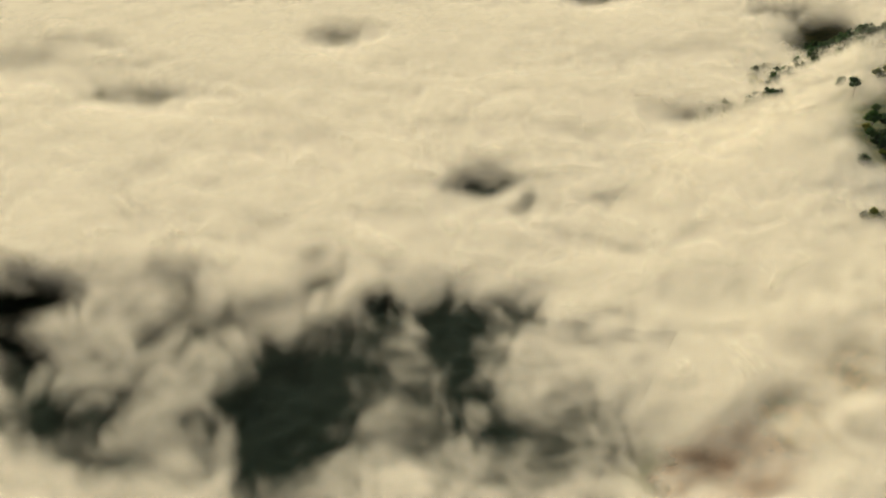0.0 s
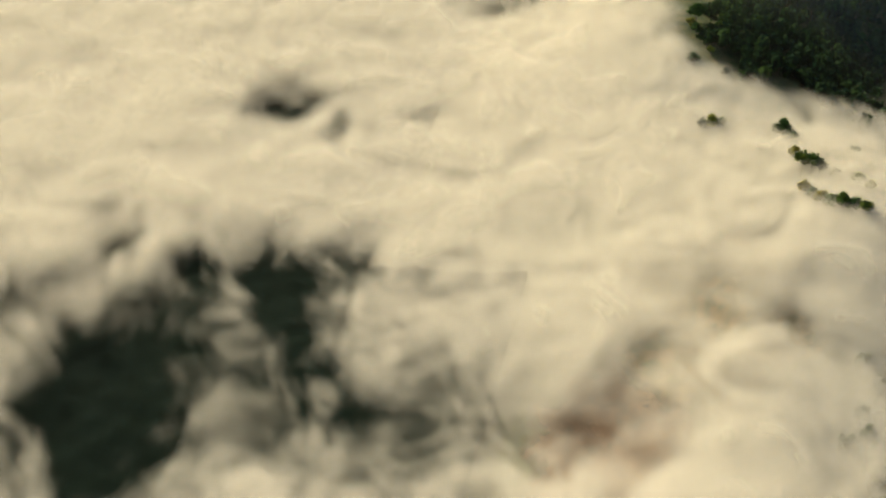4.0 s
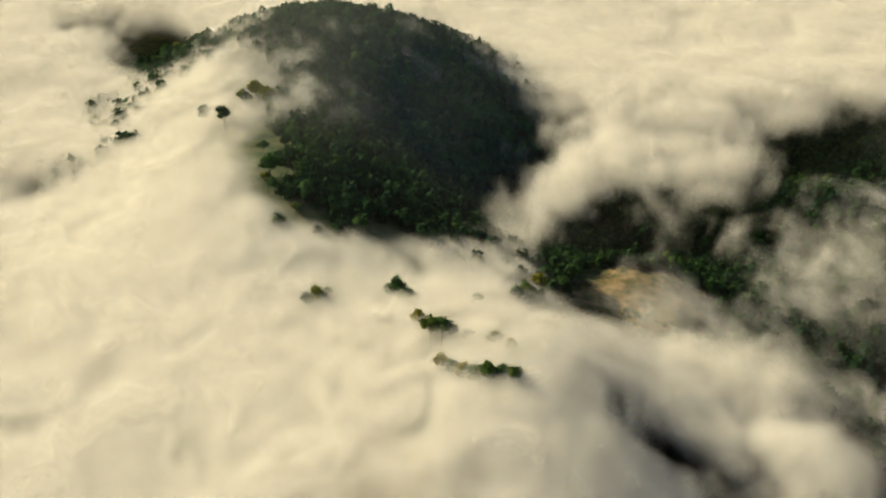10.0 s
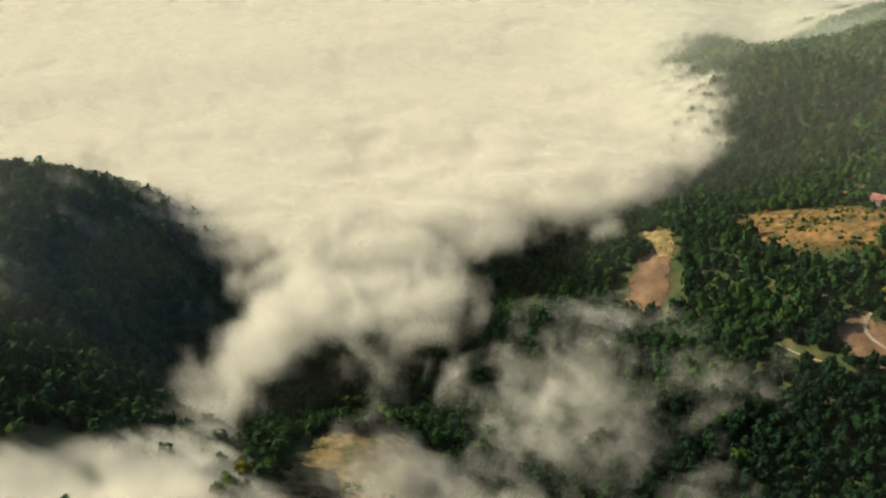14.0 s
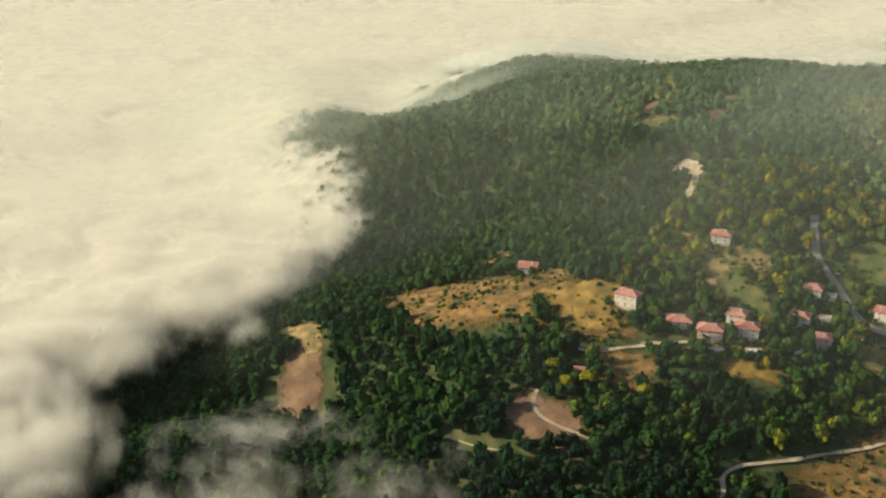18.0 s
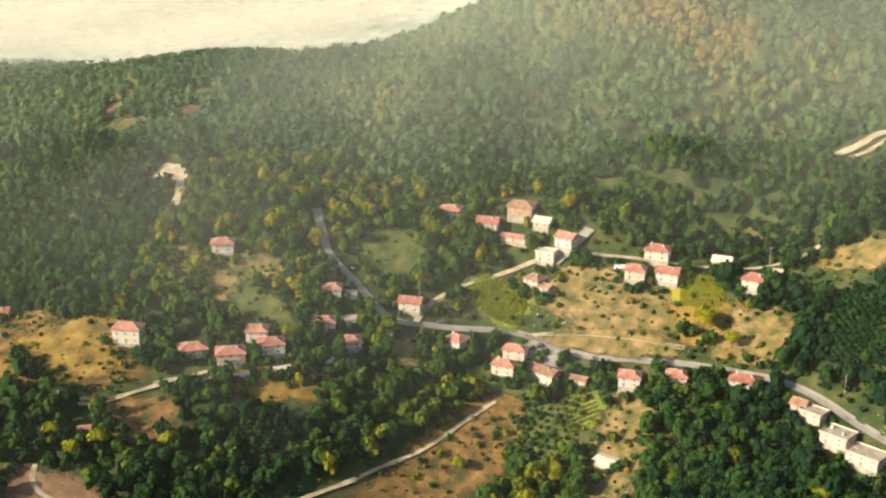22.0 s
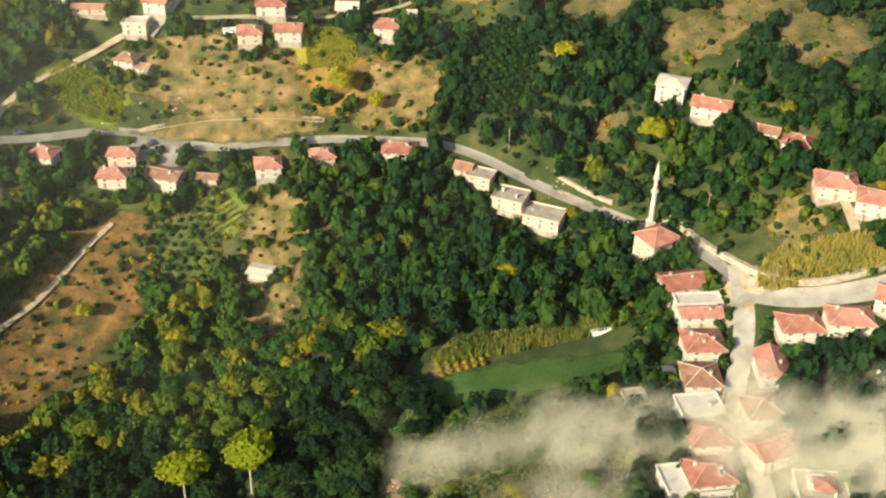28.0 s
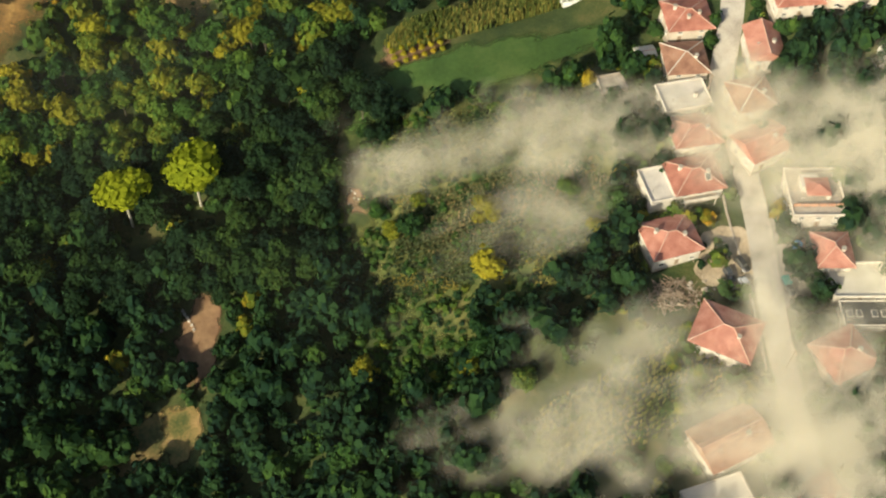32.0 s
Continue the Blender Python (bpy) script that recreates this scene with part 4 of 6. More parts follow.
    if windows:
        ground_z = eave - storeys * high
        for storey in range(storeys):
            zz = ground_z + storey * high + 0.5
            for side, span, m in (("n", w, lambda u: pose(u, d / 2 + 0.03, zz)), ("w", d, lambda u: pose(-w / 2 - 0.03, u, zz, 0, 0, 90)), ("e", d, lambda u: pose(w / 2 + 0.03, u, zz, 0, 0, -90))):
                if side not in sides:
                    continue
                count = max(1, int(span / 3.6))
                for i in range(count):
                    u = (i + 0.5) / count * span - span / 2
                    if side == "n" and storey == 0 and i == count // 2:
                        part_of("door", DOOR_ME, None, top, "", pose(u, d / 2 + 0.04, ground_z))
                        continue
                    win = part_of("window", WINDOW_ME, None, top, "", m(u))
                    part_of("pane", PANE_ME, None, win)
    for i in range(skylights):
        if flat:
            m = pose((i - 1.5) * w * 0.2 + (0.6 if i > 1 else -0.6), 0.0, eave + 0.29)
        else:
            m = pose(-0.2 * w, d * 0.24, eave + rise * 0.58 + 0.18, -math.degrees(math.atan2(rise, d / 2)))
        sky_window = part("skylight", block(1.3, 1.8, 0.14, bevel=0.02), WHITE, roof, "white-framed skylight", m)
        part("pane", block(1.0, 1.5, 0.04, 0, 0, 0.142), PANE, sky_window)
    if stair_hut:
        part("stair_hut", block(w * 0.36, d * 0.3, 2.1, 0.12 * w, -0.15 * d, eave + 0.285, 0.03), wall, roof)
        bm, _ = roof_shape(w * 0.36, d * 0.3, 0.7, "hip", eave + 2.4)
        part("hut_roof", bm, RED, roof, "small red tiled roof")
        for i in range(6):
            part("terrace_wall", block(w / 7, 0.2, 0.9, (i - 2.5) * w / 6, d / 2 - 2.4, eave + 0.285), BRICK, roof)
    if DISH_TURN[len(HOUSE_SPOTS) % 3]:
        zd = eave + (0.28 if flat else rise * 0.5)
        dish = part("dish_mast", tube(0.05, 0.05, 1.3, 0.3 * w, 0.2 * d, zd, 6), STEEL, top)
        part("satellite_dish", tube(0.45, 0.1, 0.14, n=12), WHITE, dish, "", pose(0.3 * w, 0.2 * d + 0.1, zd + 1.2, DISH_TURN[len(HOUSE_SPOTS) % 3]))
    SHRUB_SPOTS.extend((x + c * px - s * py, y + s * px + c * py) for px, py in ((-0.42 * w, d / 2 + 2.0), (0.4 * w, d / 2 + 2.2), (0.08 * w, d / 2 + 3.6), (w / 2 + 2.0, 0.2 * d), (-w / 2 - 2.0, 0.3 * d)))
    if balcony:
        zb = eave - high
        bal = part("balcony", block(w * 0.7, 1.5, 0.18, 0, d / 2 + 0.76, zb, 0.02), CONCRETE, top)
        bm = block(w * 0.7, 0.08, 0.9, 0, d / 2 + 1.45, zb + 0.182)
        part("railing", bm, wall, bal)
        for px in (-w * 0.33, w * 0.33):
            part("post", tube(0.12, 0.12, zb, px, d / 2 + 1.35, 0), wall, bal)
    return top


TAR = surface("dark_tar_roof", [(0.05, 0.05, 0.048), (0.09, 0.088, 0.08)], 0.5, 0.9, 0.1)
# ---- the village: x, y, turn, width, depth, storeys, roof, wall, tiles ----
for row in [
        # the upper row behind the dry slope
        (241, -141, 8, 10, 8, 2, "hip", WHITE, RED, "white two-storey house with hipped red roof among trees", dict()),
        (222, -137, 2, 10, 8, 2, "gable", WHITE, RED, "white house with gabled red roof above the scrub", dict()),
        (209, -145, 0, 12, 9, 2, "hip", BRICK, BROWN, "unplastered brick house with pale brown roof", dict(chimneys=0)),
        (198, -141, -8, 8, 7, 1, "gable", CREAM, PALE_ROOF, "small house with pale sheet roof by the wood", dict(chimneys=0)),
        (209, -133.5, -6, 13, 4, 1, "gable", PINK, RED, "long low barn with red roof", dict(rise=1.0, chimneys=0, high=2.4)),
        (185.5, -134, -18, 9, 8, 2, "gable", WHITE, RED, "white house with red roof beside a lane", dict()),
        (193, -127.5, -6, 9, 6, 2, "flat", WHITE, WHITE, "plain white flat-roofed house", dict(chimneys=0)),
        (195.5, -117.5, -22, 8, 7, 1, "hip", WHITE, BROWN, "low white farmhouse with brown tiled roof", dict()),
        (190, -114.5, -22, 6, 4.5, 1, "gable", WHITE, BROWN, "low white outbuilding with brown roof", dict(chimneys=0, rise=1.2, high=2.2)),
        (146, -134, -2, 11, 9, 2, "hip", WHITE, RED, "white house with broad hipped red roof", dict(chimneys=2)),
        (153.5, -124, 2, 9, 8, 2, "hip", PINK, RED, "pink plastered house with hipped red roof", dict()),
        (140, -125, -4, 10, 7, 2, "gable", WHITE, RED, "white house with gabled red roof by a yellow field", dict()),
        (119, -134.5, -5, 8, 7, 2, "gable", CREAM, PALE_ROOF, "small house with pale grey roof", dict(chimneys=0)),
        (105, -127, -4, 10, 9, 2, "hip", CREAM, RED, "tall cream house with hipped red roof", dict()),
        (97, -130, -4, 5.5, 5, 2, "flat", PINK, PALE_ROOF, "small flat-roofed annex beside the lane", dict(chimneys=0, windows=False)),
        # along the road
        (242, -89.5, 6, 10, 7, 2, "gable", WHITE, RED, "white house with red roof at the road fork", dict()),
        (219, -81, -20, 9, 8, 2, "hip", WHITE, RED, "white house with faded red roof below the road", dict(chimneys=2)),
        (195, -85, -3, 10, 6, 2, "hip", PINK, RED, "red-roofed house at the roadside yard", dict()),
        (197.5, -77.5, -3, 10, 7, 2, "hip", CREAM, RED, "cream house with red roof above a steep bank", dict(chimneys=2)),
        (181, -78.5, -22, 13, 8, 2, "gable", CREAM, BROWN, "old house with weathered brown roof and patched wall", dict(rise=1.6)),
        (167, -79, -10, 7, 4, 1, "gable", PINK, BROWN, "low shed with dark red roof beside the road", dict(rise=1.0, chimneys=0, high=2.2)),
        (147, -80.5, 5, 9, 8, 2, "hip", WHITE, RED, "white house with red hipped roof below the road", dict()),
        (129, -81.5, 12, 8, 8, 2, "hip", PINK, RED, "small pink house with red roof below the road", dict()),
        (103, -80, -4, 12, 8, 2, "hip", WHITE, RED, "long white house with red roof below the road", dict(chimneys=2)),
        (77, -66.5, -27, 9, 7, 2, "flat", PINK, CONCRETE, "flat-roofed concrete house by the road", dict(high=1.95, chimneys=0)),
        (82, -71, -27, 6, 5, 1, "gable", PINK, BROWN, "low annex with dark red roof", dict(chimneys=0)),
        (68, -58, -27, 11, 9, 2, "flat", PINK, CONCRETE, "unfinished flat-roofed house with open top storey", dict(high=1.95, chimneys=2)),
        (58, -50.5, -27, 13, 9, 2, "flat", PINK, CONCRETE, "wide flat-roofed concrete house below the road", dict(high=1.95, chimneys=0)),
        # the western rise
        (14, -76.5, -25, 10, 9, 3, "hip", WHITE, PALE_ROOF, "tall unfinished white house with pale roof", dict(chimneys=0, rise=1.2, balcony=True)),
        (3, -67, -25, 13, 8, 2, "gable", WHITE, RED, "long white house with bright red roof on the rise", dict(chimneys=2)),
        (-11, -53.5, -30, 9, 5, 1, "gable", WHITE, BROWN, "low white barn with brown roof by the lane", dict(chimneys=0, rise=1.4)),
        (-18.5, -45.5, -28, 9, 8, 1, "hip", CREAM, RED, "square cream house with red pyramid roof", dict()),
        (-22, -21.5, -15, 11, 9, 2, "hip", CREAM, RED, "cream house with red hipped roof and terrace", dict()),
        (-31, -10, -25, 12, 8, 2, "hip", WHITE, RED, "white house with red roof and balcony", dict(balcony=True)),
        # the lower street
        (24, -8.5, 8, 11, 8, 2, "gable", CREAM, RED, "house with bright red roof beside the mosque", dict(chimneys=2)),
        (22.5, 7, 0, 10.5, 5, 2, "gable", WHITE, RED, "narrow white house with bright red roof", dict(rise=1.5)),
        (22, 2, 0, 12, 4.5, 2, "flat", WHITE, WHITE, "white flat-roofed wing with terrace", dict(chimneys=0, windows=False)),
        (24.5, 18, -2, 10, 9, 2, "hip", CREAM, RED, "house with red hipped roof and white chimneys", dict(chimneys=3)),
        (28, 30, -4, 9, 9, 2, "hip", CREAM, BROWN, "house with brown roof and white ridge tiles", dict(caps=True)),
        (31, 40.5, 4, 10.5, 7.5, 2, "flat", WHITE, WHITE, "white flat-roofed house half veiled by mist", dict(chimneys=1)),
        (31, 50.5, 2, 10, 8, 2, "hip", WHITE, RED, "red-roofed house veiled by mist", dict()),
        (34, 62, 4, 10.5, 9, 2, "hip", WHITE, RED, "house with red hipped roof, skylight and terrace", dict(skylights=1, chimneys=2, balcony=True)),
        (43, 63, 6, 5, 8.5, 2, "flat", WHITE, WHITE, "white flat-roofed terrace wing", dict(chimneys=0, windows=False)),
        (43, 76.5, 8, 10.5, 9, 2, "hip", WHITE, RED, "white house with orange-red hipped roof", dict(chimneys=2)),
        (37, 101, -34, 12, 10, 2, "hip", WHITE, RED, "large house with orange-red hipped roof by the street", dict()),
        (43, 124.5, 18, 13, 9, 2, "gable", WHITE, BROWN, "long white house with faded roof in the mist", dict()),
        (48, 137, 10, 12, 9, 1, "flat", WHITE, WHITE, "white flat-roofed building in the mist", dict(chimneys=0)),
        (27.5, 139, 20, 9, 8, 1, "hip", CREAM, RED, "red-roofed house sunk in mist", dict()),
        (10, 32, -6, 7, 10, 2, "gable", WHITE, RED, "white gabled house across the street", dict()),
        (16, 44.5, 4, 8.5, 8.5, 2, "hip", CREAM, BROWN, "house with brown pyramid roof and white ridge tiles", dict(caps=True)),
        (17, 57, 20, 9.5, 8, 2, "gable", WHITE, RED, "faded red-roofed house in the mist", dict()),
        (0, 22, -2, 10.5, 8, 2, "hip", WHITE, RED, "white house with red roof at the road bend", dict()),
        (-12, 24.5, -8, 11, 8, 2, "hip", CREAM, RED, "cream house with red roof at the road bend", dict(chimneys=2)),
        (-25, 22, -30, 9, 7, 2, "gable", WHITE, RED, "white house with red roof beside the bend", dict()),
        (9, 72, -8, 11, 12, 2, "flat", WHITE, CONCRETE, "grey flat-roofed house with roof terrace and red stair hut", dict(chimneys=1, stair_hut=True)),
        (9, 86, -8, 7, 8, 2, "hip", CREAM, RED, "house with orange-red roof behind a terrace", dict()),
        (5, 93, -8, 11, 8, 1, "flat", WHITE, PALE_ROOF, "broad pale flat-roofed hall", dict(chimneys=0)),
        (5.5, 101, -8, 10, 5.5, 1, "flat", WHITE, TAR, "low annex with dark flat roof and white skylights", dict(chimneys=0, windows=False, skylights=4)),
        (14, 110, 18, 10, 9, 2, "hip", PINK, RED, "dark red hipped roof house in the mist", dict()),
        # the eastern hamlet
        (404, -30, 28, 10, 8, 2, "gable", WHITE, RED, "lone white house with red roof on a dry hilltop", dict()),
        (339, -27, 12, 12, 8, 2, "hip", CREAM, RED, "three-floored cream house with red roof", dict(high=3.2, chimneys=0)),
        (313, -31, 35, 12, 9, 1, "hip", WHITE, RED, "low house with broad red hipped roof", dict()),
        (297, -32.5, 30, 12, 9, 2, "hip", PINK, RED, "pink house with red roof and balconies", dict(balcony=True)),
        (292, -46, 20, 9, 8, 2, "hip", WHITE, RED, "white house with faded red roof in the hamlet", dict()),
        (284, -42, 30, 11, 9, 2, "hip", WHITE, RED, "white house with red hipped roof in the hamlet", dict()),
        (270, -62, 22, 10, 8, 2, "hip", WHITE, RED, "white house with red roof below the road", dict(chimneys=2)),
        (258, -60, 30, 10, 9, 1, "hip", PINK, RED, "low red-roofed house at the road junction", dict()),
        (274, -80, 20, 9, 7, 2, "hip", WHITE, RED, "white house with red roof beside the main road", dict()),
        (266.5, -83, 20, 5, 4, 1, "flat", WHITE, WHITE, "small white flat-roofed annex", dict(chimneys=0, windows=False)),
        (327, -85, 25, 10, 8, 2, "hip", WHITE, RED, "lone white house with red roof on a green knoll", dict()),
        (149, -46, -18, 8, 6, 1, "gable", CREAM, PALE_ROOF, "low field hut with pale sheet roof", dict(high=1.7, rise=0.5, chimneys=0, windows=False, category="hut")),
        (332, 17, 30, 4.5, 3.5, 1, "gable", WHITE, RED, "tiny white field hut with red roof", dict(high=2.2, rise=0.8, chimneys=0, windows=False, category="hut")),
        (35.5, 23.5, 5, 3.6, 3, 1, "gable", WHITE, PALE_ROOF, "small white garden shed", dict(high=1.9, rise=0.5, chimneys=0, windows=False, category="shed")),
        (45.5, 30.5, 5, 5.5, 4.5, 1, "flat", CONCRETE, CONCRETE, "small grey concrete shed", dict(high=2.0, chimneys=0, windows=False, category="shed")),
        (276, -35, 40, 6, 3, 1, "gable", WHITE, PALE_ROOF, "low farm shed with pale sheet roof", dict(high=1.8, rise=0.6, chimneys=0, windows=False, category="shed")),
        (289, -26, 40, 5, 2.6, 1, "gable", WHITE, PALE_ROOF, "low farm shed with pale sheet roof", dict(high=1.8, rise=0.6, chimneys=0, windows=False, category="shed")),
        (262, -70, 25, 6, 4, 1, "flat", CREAM, CONCRETE, "small concrete yard store", dict(high=2.2, chimneys=0, windows=False, category="shed")),
        ]:
    house(*row[:10], **row[10])

# the mosque and its minaret
house(27, -28, 27, 9.6, 8.8, 2, "hip", CREAM, RED, "square cream mosque with red pyramid roof", rise=2.8, chimneys=0, category="mosque", high=3.6)
mx0, my0 = 27.0, -37.0
mz0 = float(land(mx0, my0)) - 0.4
minaret = tagged(new("minaret"), "slender white minaret beside the mosque", "minaret")
minaret.matrix_world = pose(mx0, my0, mz0)
tall = 45.0 - mz0
part("base", block(2.6, 2.6, 5.0, bevel=0.1), WHITE, minaret)
part("shaft", tube(0.85, 0.72, tall * 0.36, 0, 0, 5.0, 14), WHITE, minaret, smooth=False)
z1 = 5.0 + tall * 0.36
bal = part("balcony", tube(0.74, 1.2, 0.8, 0, 0, z1, 14), WHITE, minaret)
part("parapet", tube(1.22, 1.22, 0.7, 0, 0, z1 + 0.8, 14), WHITE, bal)
part("upper_shaft", tube(0.68, 0.62, tall * 0.15, 0, 0, z1 + 0.8, 14), WHITE, minaret)
z2 = z1 + 0.8 + tall * 0.15
bal = part("balcony", tube(0.64, 1.05, 0.7, 0, 0, z2, 14), WHITE, minaret)
part("parapet", tube(1.07, 1.07, 0.6, 0, 0, z2 + 0.7, 14), WHITE, bal)
part("top_shaft", tube(0.6, 0.56, tall * 0.06, 0, 0, z2 + 0.7, 14), WHITE, minaret)
z3 = z2 + 0.7 + tall * 0.06
cone = part("cone_roof", tube(0.74, 0.05, tall - z3 - 0.4, 0, 0, z3, 14), PALE_ROOF, minaret)
part("finial", tube(0.07, 0.02, 0.8, 0, 0, tall - 0.5, 6), STEEL, cone)
HOUSE_SPOTS.append((mx0, my0, 4))

# ---- walls, yards and small structures ----
def wall_line(name, points, height, thick, material, label):
    p = smooth_line(points, 1.5)
    t = np.gradient(p, axis=0)
    t /= np.hypot(t[:, 0], t[:, 1])[:, None]
    nrm = np.stack([-t[:, 1], t[:, 0]], -1)
    z = land(p[:, 0], p[:, 1])
    h = height * (1 + 0.12 * wave(p[:, 0], p[:, 1], 3, 1.0))
    rows = [(-0.5, -0.8), (-0.5, 1), (0.5, 1), (0.5, -0.8)]
    v = np.stack([np.column_stack([p + nrm * thick * a, z + (h if b > 0 else b)]) for a, b in rows], 1).reshape(-1, 3)
    f = [(4 * i + a, 4 * i + 4 + a, 4 * i + 4 + (a + 1) % 4, 4 * i + (a + 1) % 4) for i in range(len(p) - 1) for a in range(4)]
    return tagged(new(name, mesh_of(name, v, f, material)), label, "wall", kind="structure")


wall_line("retaining_wall", [(18, -33), (13, -21), (7, -8), (2, 1), (-6, 7.5), (-15, 10), (-29, 9.5), (-45, 5)], 1.5, 1.6, STONE, "pale rubble retaining wall along the road bend")
wall_line("retaining_wall", [(52, -64), (44, -57), (36, -51)], 1.1, 1.0, STONE, "rough stone bank above the road")
wall_line("retaining_wall", [(300, -22), (304, -18), (312, -18), (320, -12)], 0.8, 0.6, STONE, "curved pale garden wall by the farm")
wall_line("kerb", [(27, 62), (28, 72), (27.5, 84), (28.5, 98), (30, 112)], 0.5, 0.4, CONCRETE, "low concrete kerb beside the street")
patch("yard", 16, 3, 11, 8, 20, DIRT, "pale dusty road junction", lift=0.5, ragged=0.1)
patch("yard", 30, 82, 7, 7, 0, DIRT, "pale gravel parking yard", lift=0.35, ragged=0.15)
patch("yard", 185, -88, 9, 5, 0, ASPHALT, "grey roadside yard", lift=0.4, ragged=0.1)
patch("yard", 17, 86, 5, 12, 0, ASPHALT, "paved forecourt beside the street", lift=0.4, ragged=0.1)

TARP = plain("white_plastic_sheet", (0.78, 0.77, 0.72), 0.45)


def tunnel(x, y, rz, w, d, h, label):
    """A low plastic-covered tunnel with hoops."""
    top = tagged(new("polytunnel"), label, "polytunnel", group="polytunnels")
    top.matrix_world = pose(x, y, float(land(x, y)) - 0.25, 0, 0, rz)
    bm = bmesh.new()
    n = 8
    rows = [[bm.verts.new((s * w / 2, -d / 2 * math.cos(math.pi * i / n), h * math.sin(math.pi * i / n) + 0.15)) for i in range(n + 1)] for s in (-1, 1)]
    for i in range(n):
        bm.faces.new((rows[0][i], rows[1][i], rows[1][i + 1], rows[0][i + 1]))
    bm.faces.new(rows[0]), bm.faces.new(rows[1][::-1])
    part("cover", bm, TARP, top)
    for s in (-0.5, 0, 0.5):
        hb = bmesh.new()
        for i in range(n):
            a, b = math.pi * i / n, math.pi * (i + 1) / n
            q = cap_bar((s * w, -d / 2 * math.cos(a), h * math.sin(a) + 0.2), (s * w, -d / 2 * math.cos(b), h * math.sin(b) + 0.2), 0.05)
            me = bpy.data.meshes.new("hoop")
            q.to_mesh(me), q.free()
            hb.from_mesh(me)
            bpy.data.meshes.remove(me)
        part("hoop", hb, STEEL, top)


tunnel(48, -2, 14, 6, 2.6, 1.4, "white plastic tunnel beside the maize")
tunnel(-16, 41, 78, 6.5, 2.4, 1.1, "white plastic cover in a garden")
tunnel(-9, -6, -25, 3.6, 1.6, 0.9, "small white plastic cover on a slope")
tunnel(160.5, -126, 10, 5, 4, 2.2, "rounded white plastic greenhouse")
tunnel(262, -48, 60, 4.5, 3.4, 2.0, "rounded pale greenhouse near the hamlet")

# ---- cars ----
def paint(name, c):
    m = plain(name, c, 0.3)
    m.node_tree.nodes["Principled BSDF"].inputs["Coat Weight"].default_value = 0.5
    return m


def car(x, y, rz, colour, label, long=4.2, bed=False, bed_paint=None):
    z = float(land(x, y)) + 0.48
    top = tagged(new("pickup_truck" if bed else "car"), label, "truck" if bed else "car", group="" if bed else "parked cars")
    top.matrix_world = pose(x, y, z, 0, 0, rz)
    a = long / 2
    side = [(-a, 0.35), (-a, 0.8), (-a + 0.5, 0.9), (a - 1.2, 0.92), (a - 0.15, 0.75), (a, 0.5), (a, 0.3)]
    bm = bmesh.new()
    l, r = [bm.verts.new((p, -0.86, q)) for p, q in side], [bm.verts.new((p, 0.86, q)) for p, q in side]
    bm.faces.new(l), bm.faces.new(r[::-1])
    for i in range(len(side)):
        j = (i + 1) % len(side)
        bm.faces.new((l[j], l[i], r[i], r[j]))
    bmesh.ops.recalc_face_normals(bm, faces=bm.faces)
    bmesh.ops.bevel(bm, geom=list(bm.edges), offset=0.07, segments=2, affect="EDGES")
    body = part("body", bm, colour, top, smooth=True)
    c0, c1 = (a - 2.1, a - 0.9) if bed else (-a + 0.4, a - 1.15)
    mid, w = (c0 + c1) / 2, c1 - c0
    part("cabin_glass", block(w, 1.5, 0.5, mid, 0, 0.88, 0.06, taper=0.8), PANE, top, "dark car windows")
    part("roof_panel", block(w * 0.74, 1.22, 0.06, mid, 0, 1.385, 0.02), colour, top)
    if bed:
        part("cargo_bed", block(long * 0.48, 1.7, 0.55, -a * 0.5, 0, 0.9, 0.04), bed_paint, top)
    for sx in (-a + 0.75, a - 0.8):
        for sy in (-0.8, 0.8):
            bm = tube(0.32, 0.32, 0.22, n=14)
            wheel = part("wheel", bm, RUBBER, top, "", pose(sx, sy + 0.11, 0.32, 90))
            part("rim", tube(0.19, 0.19, 0.24, n=10), STEEL, wheel)
    for sy in (-0.6, 0.6):
        part("headlight", block(0.06, 0.3, 0.14, a - 0.02, sy, 0.58, 0.02), FRAME, top)
    return top


BLACK, SILVER, DARK, TEAL, BLUE, PALE = paint("black_paint", (0.012, 0.012, 0.014)), paint("silver_paint", (0.42, 0.43, 0.44)), paint("grey_paint", (0.05, 0.055, 0.06)), paint("teal_paint", (0.02, 0.22, 0.20)), paint("navy_paint", (0.02, 0.03, 0.10)), paint("pale_paint", (0.55, 0.55, 0.53))
car(28, 84, 108, BLACK, "black car parked on the gravel yard", 4.4)
car(31.5, 86, 98, DARK, "dark grey small car on the gravel yard", 3.9)
car(28.5, 89, 112, SILVER, "silver car parked on the gravel yard", 4.2)
car(19.5, 91, 95, DARK, "small truck with teal cargo bed by the street", 5.0, True, TEAL)
car(15.5, 68.5, 100, DARK, "dark car parked beside a concrete house", 4.2)
car(228, -88.5, 10, BLUE, "dark blue car at the road fork", 4.2)
car(186, -91, 30, DARK, "dark car in the roadside yard", 4.0)
car(272, -98, 130, PALE, "white car beside the main road", 4.2)

# blue water tank and its stand
tank = tagged(new("water_tank"), "bright blue plastic water tank on a forecourt", "tank")
tank.matrix_world = pose(15, 82, float(land(15, 82)) + 0.35)
part("tank_body", tube(1.0, 1.05, 1.5, 0, 0, 0.25, 16), paint("blue_plastic", (0.01, 0.25, 0.55)), tank, smooth=False)
part("lid", tube(0.45, 0.4, 0.2, 0, 0, 1.75, 12), BLUE, tank)
part("stand", block(1.9, 1.9, 0.3, 0, 0, 0, 0.03), CONCRETE, tank)

